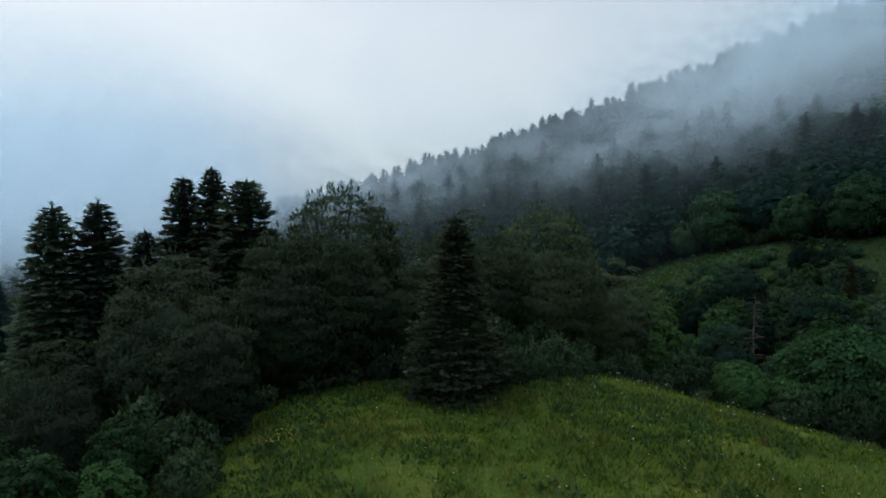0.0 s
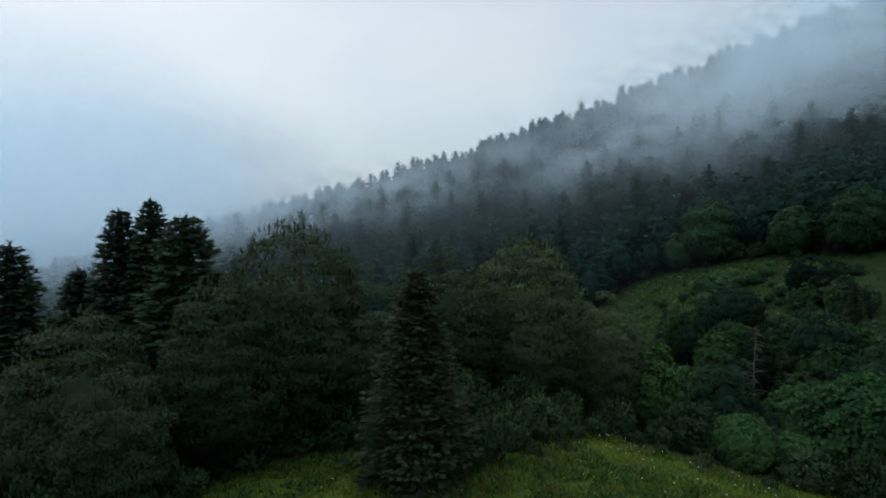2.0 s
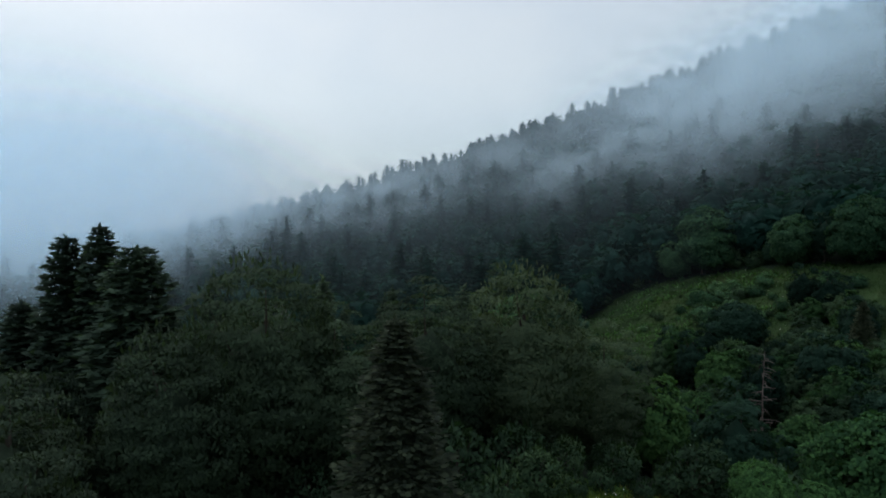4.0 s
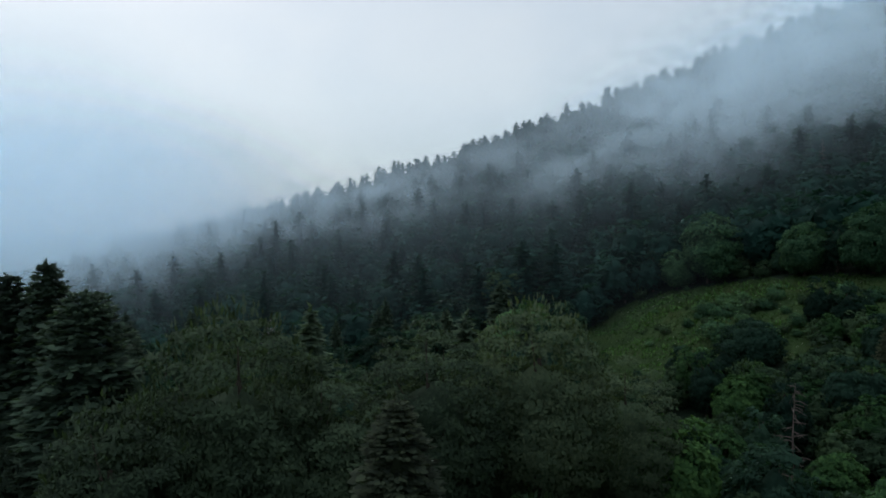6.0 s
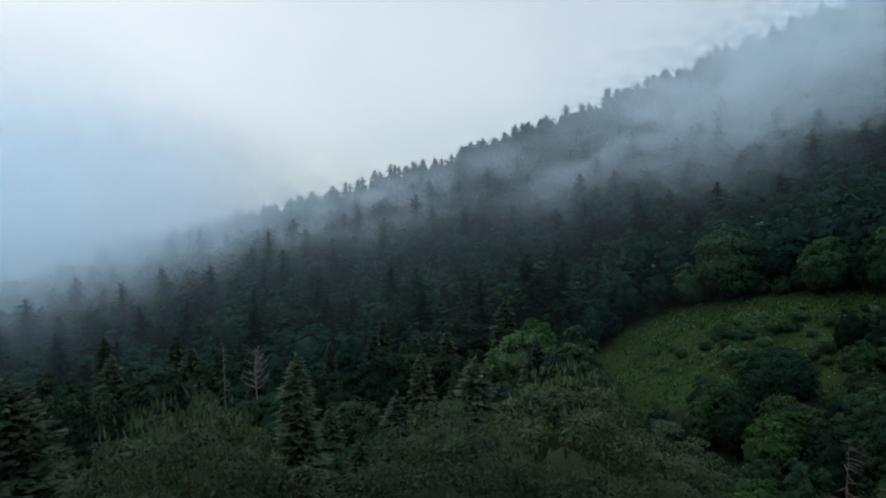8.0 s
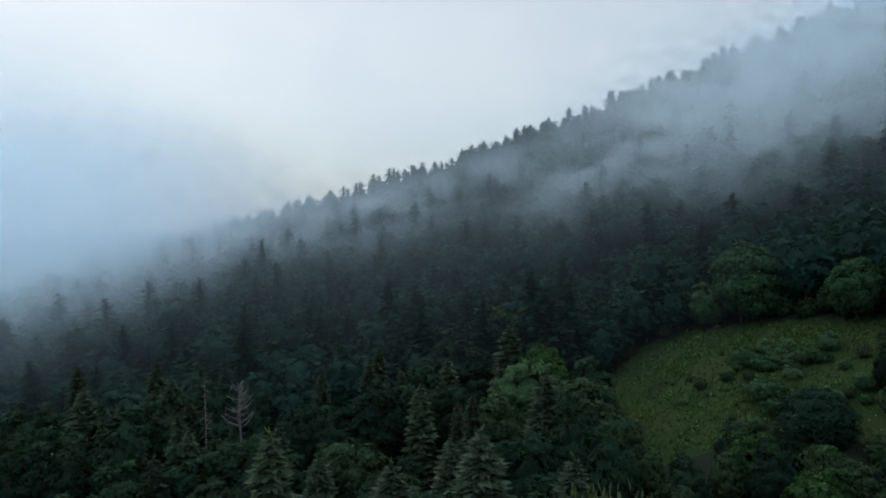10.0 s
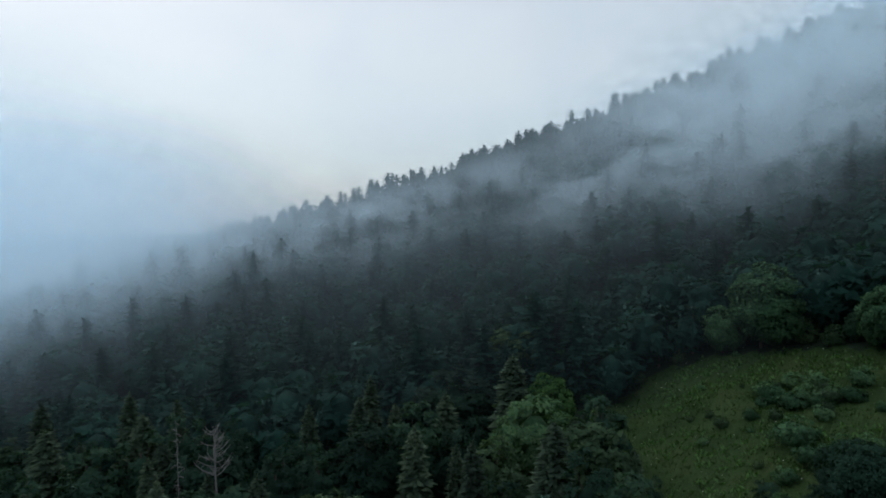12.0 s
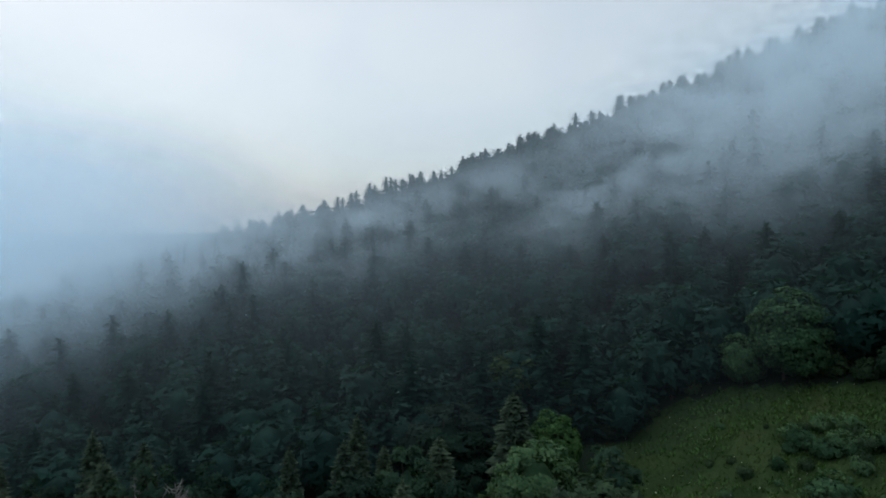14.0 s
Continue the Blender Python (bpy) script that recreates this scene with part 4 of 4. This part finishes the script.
def flower_heads(rng, x, y, tall, size, per):
    n = len(x)
    h = tall * rng.uniform(0.7, 1.25, n)
    base = np.stack([x, y, land(x, y)], 1)
    up = unit(np.stack([rng.normal(0, 0.12, n), rng.normal(0, 0.12, n), np.ones(n)], 1))
    stems = kites(base, up, unit(np.cross(up, rng.normal(size=(n, 3)))), h, 0.03)
    tip = np.repeat(base + up * h[:, None], per, 0)
    az = rng.uniform(0, 6.28, n * per)
    way = unit(np.stack([np.cos(az), np.sin(az), rng.uniform(0.1, 0.9, n * per)], 1))
    side = unit(np.cross(way, np.array([0, 0, 1.0]) + 0.2 * rng.normal(size=(n * per, 3))))
    return stems, kites(tip, way, side, size * rng.uniform(0.6, 1.2, n * per), size * 0.7)


def build_flowers():
    rng = np.random.default_rng(91)
    spots = ((17, 61, 2.2, 22), (30, 46, 4, 12), (20, 55, 4, 24), (8, 40, 7, 16), (20, 38, 7, 18), (-5, 46, 5, 8), (32, 55, 6, 10))
    x = np.concatenate([rng.normal(a, s, n) for a, b, s, n in spots])
    y = np.concatenate([rng.normal(b, s * 0.7, n) for a, b, s, n in spots])
    ok = inside_many(KNOLL, x, y)
    stems, heads = flower_heads(rng, x[ok], y[ok], 0.75, 0.085, 7)
    tagged(from_arrays("flower_stems", *stems, HERB), "thin green stems of the white meadow flowers", "flowers", kind="stuff")
    tagged(from_arrays("white_flowers", *heads, WHITE_PETAL), "white flower heads scattered over the meadow", "flowers", kind="stuff")
    x, y = rng.normal(-11, 0.7, 26), rng.normal(42.3, 0.6, 26)
    x, y = np.concatenate([x, rng.normal(-6, 4, 14), rng.normal(14, 6, 24)]), np.concatenate([y, rng.normal(46, 4, 14), rng.normal(48, 6, 24)])
    stems, heads = flower_heads(rng, x, y, 0.6, 0.085, 5)
    tagged(from_arrays("flower_stems", *stems, HERB), "thin green stems of the yellow meadow flowers", "flowers", kind="stuff")
    tagged(from_arrays("yellow_flowers", *heads, YELLOW_PETAL), "yellow flower heads in small clumps in the meadow", "flowers", kind="stuff")
    x, y = scatter(rng, CLEARING, 420)
    stems, heads = flower_heads(rng, x, y, 0.9, 0.15, 6)
    tagged(from_arrays("flower_stems", *stems, HERB), "thin green stems of the pale clearing flowers", "flowers", kind="stuff")
    tagged(from_arrays("white_flowers", *heads, WHITE_PETAL), "pale flower heads scattered over the clearing", "flowers", kind="stuff")


build_grass()
build_flowers()
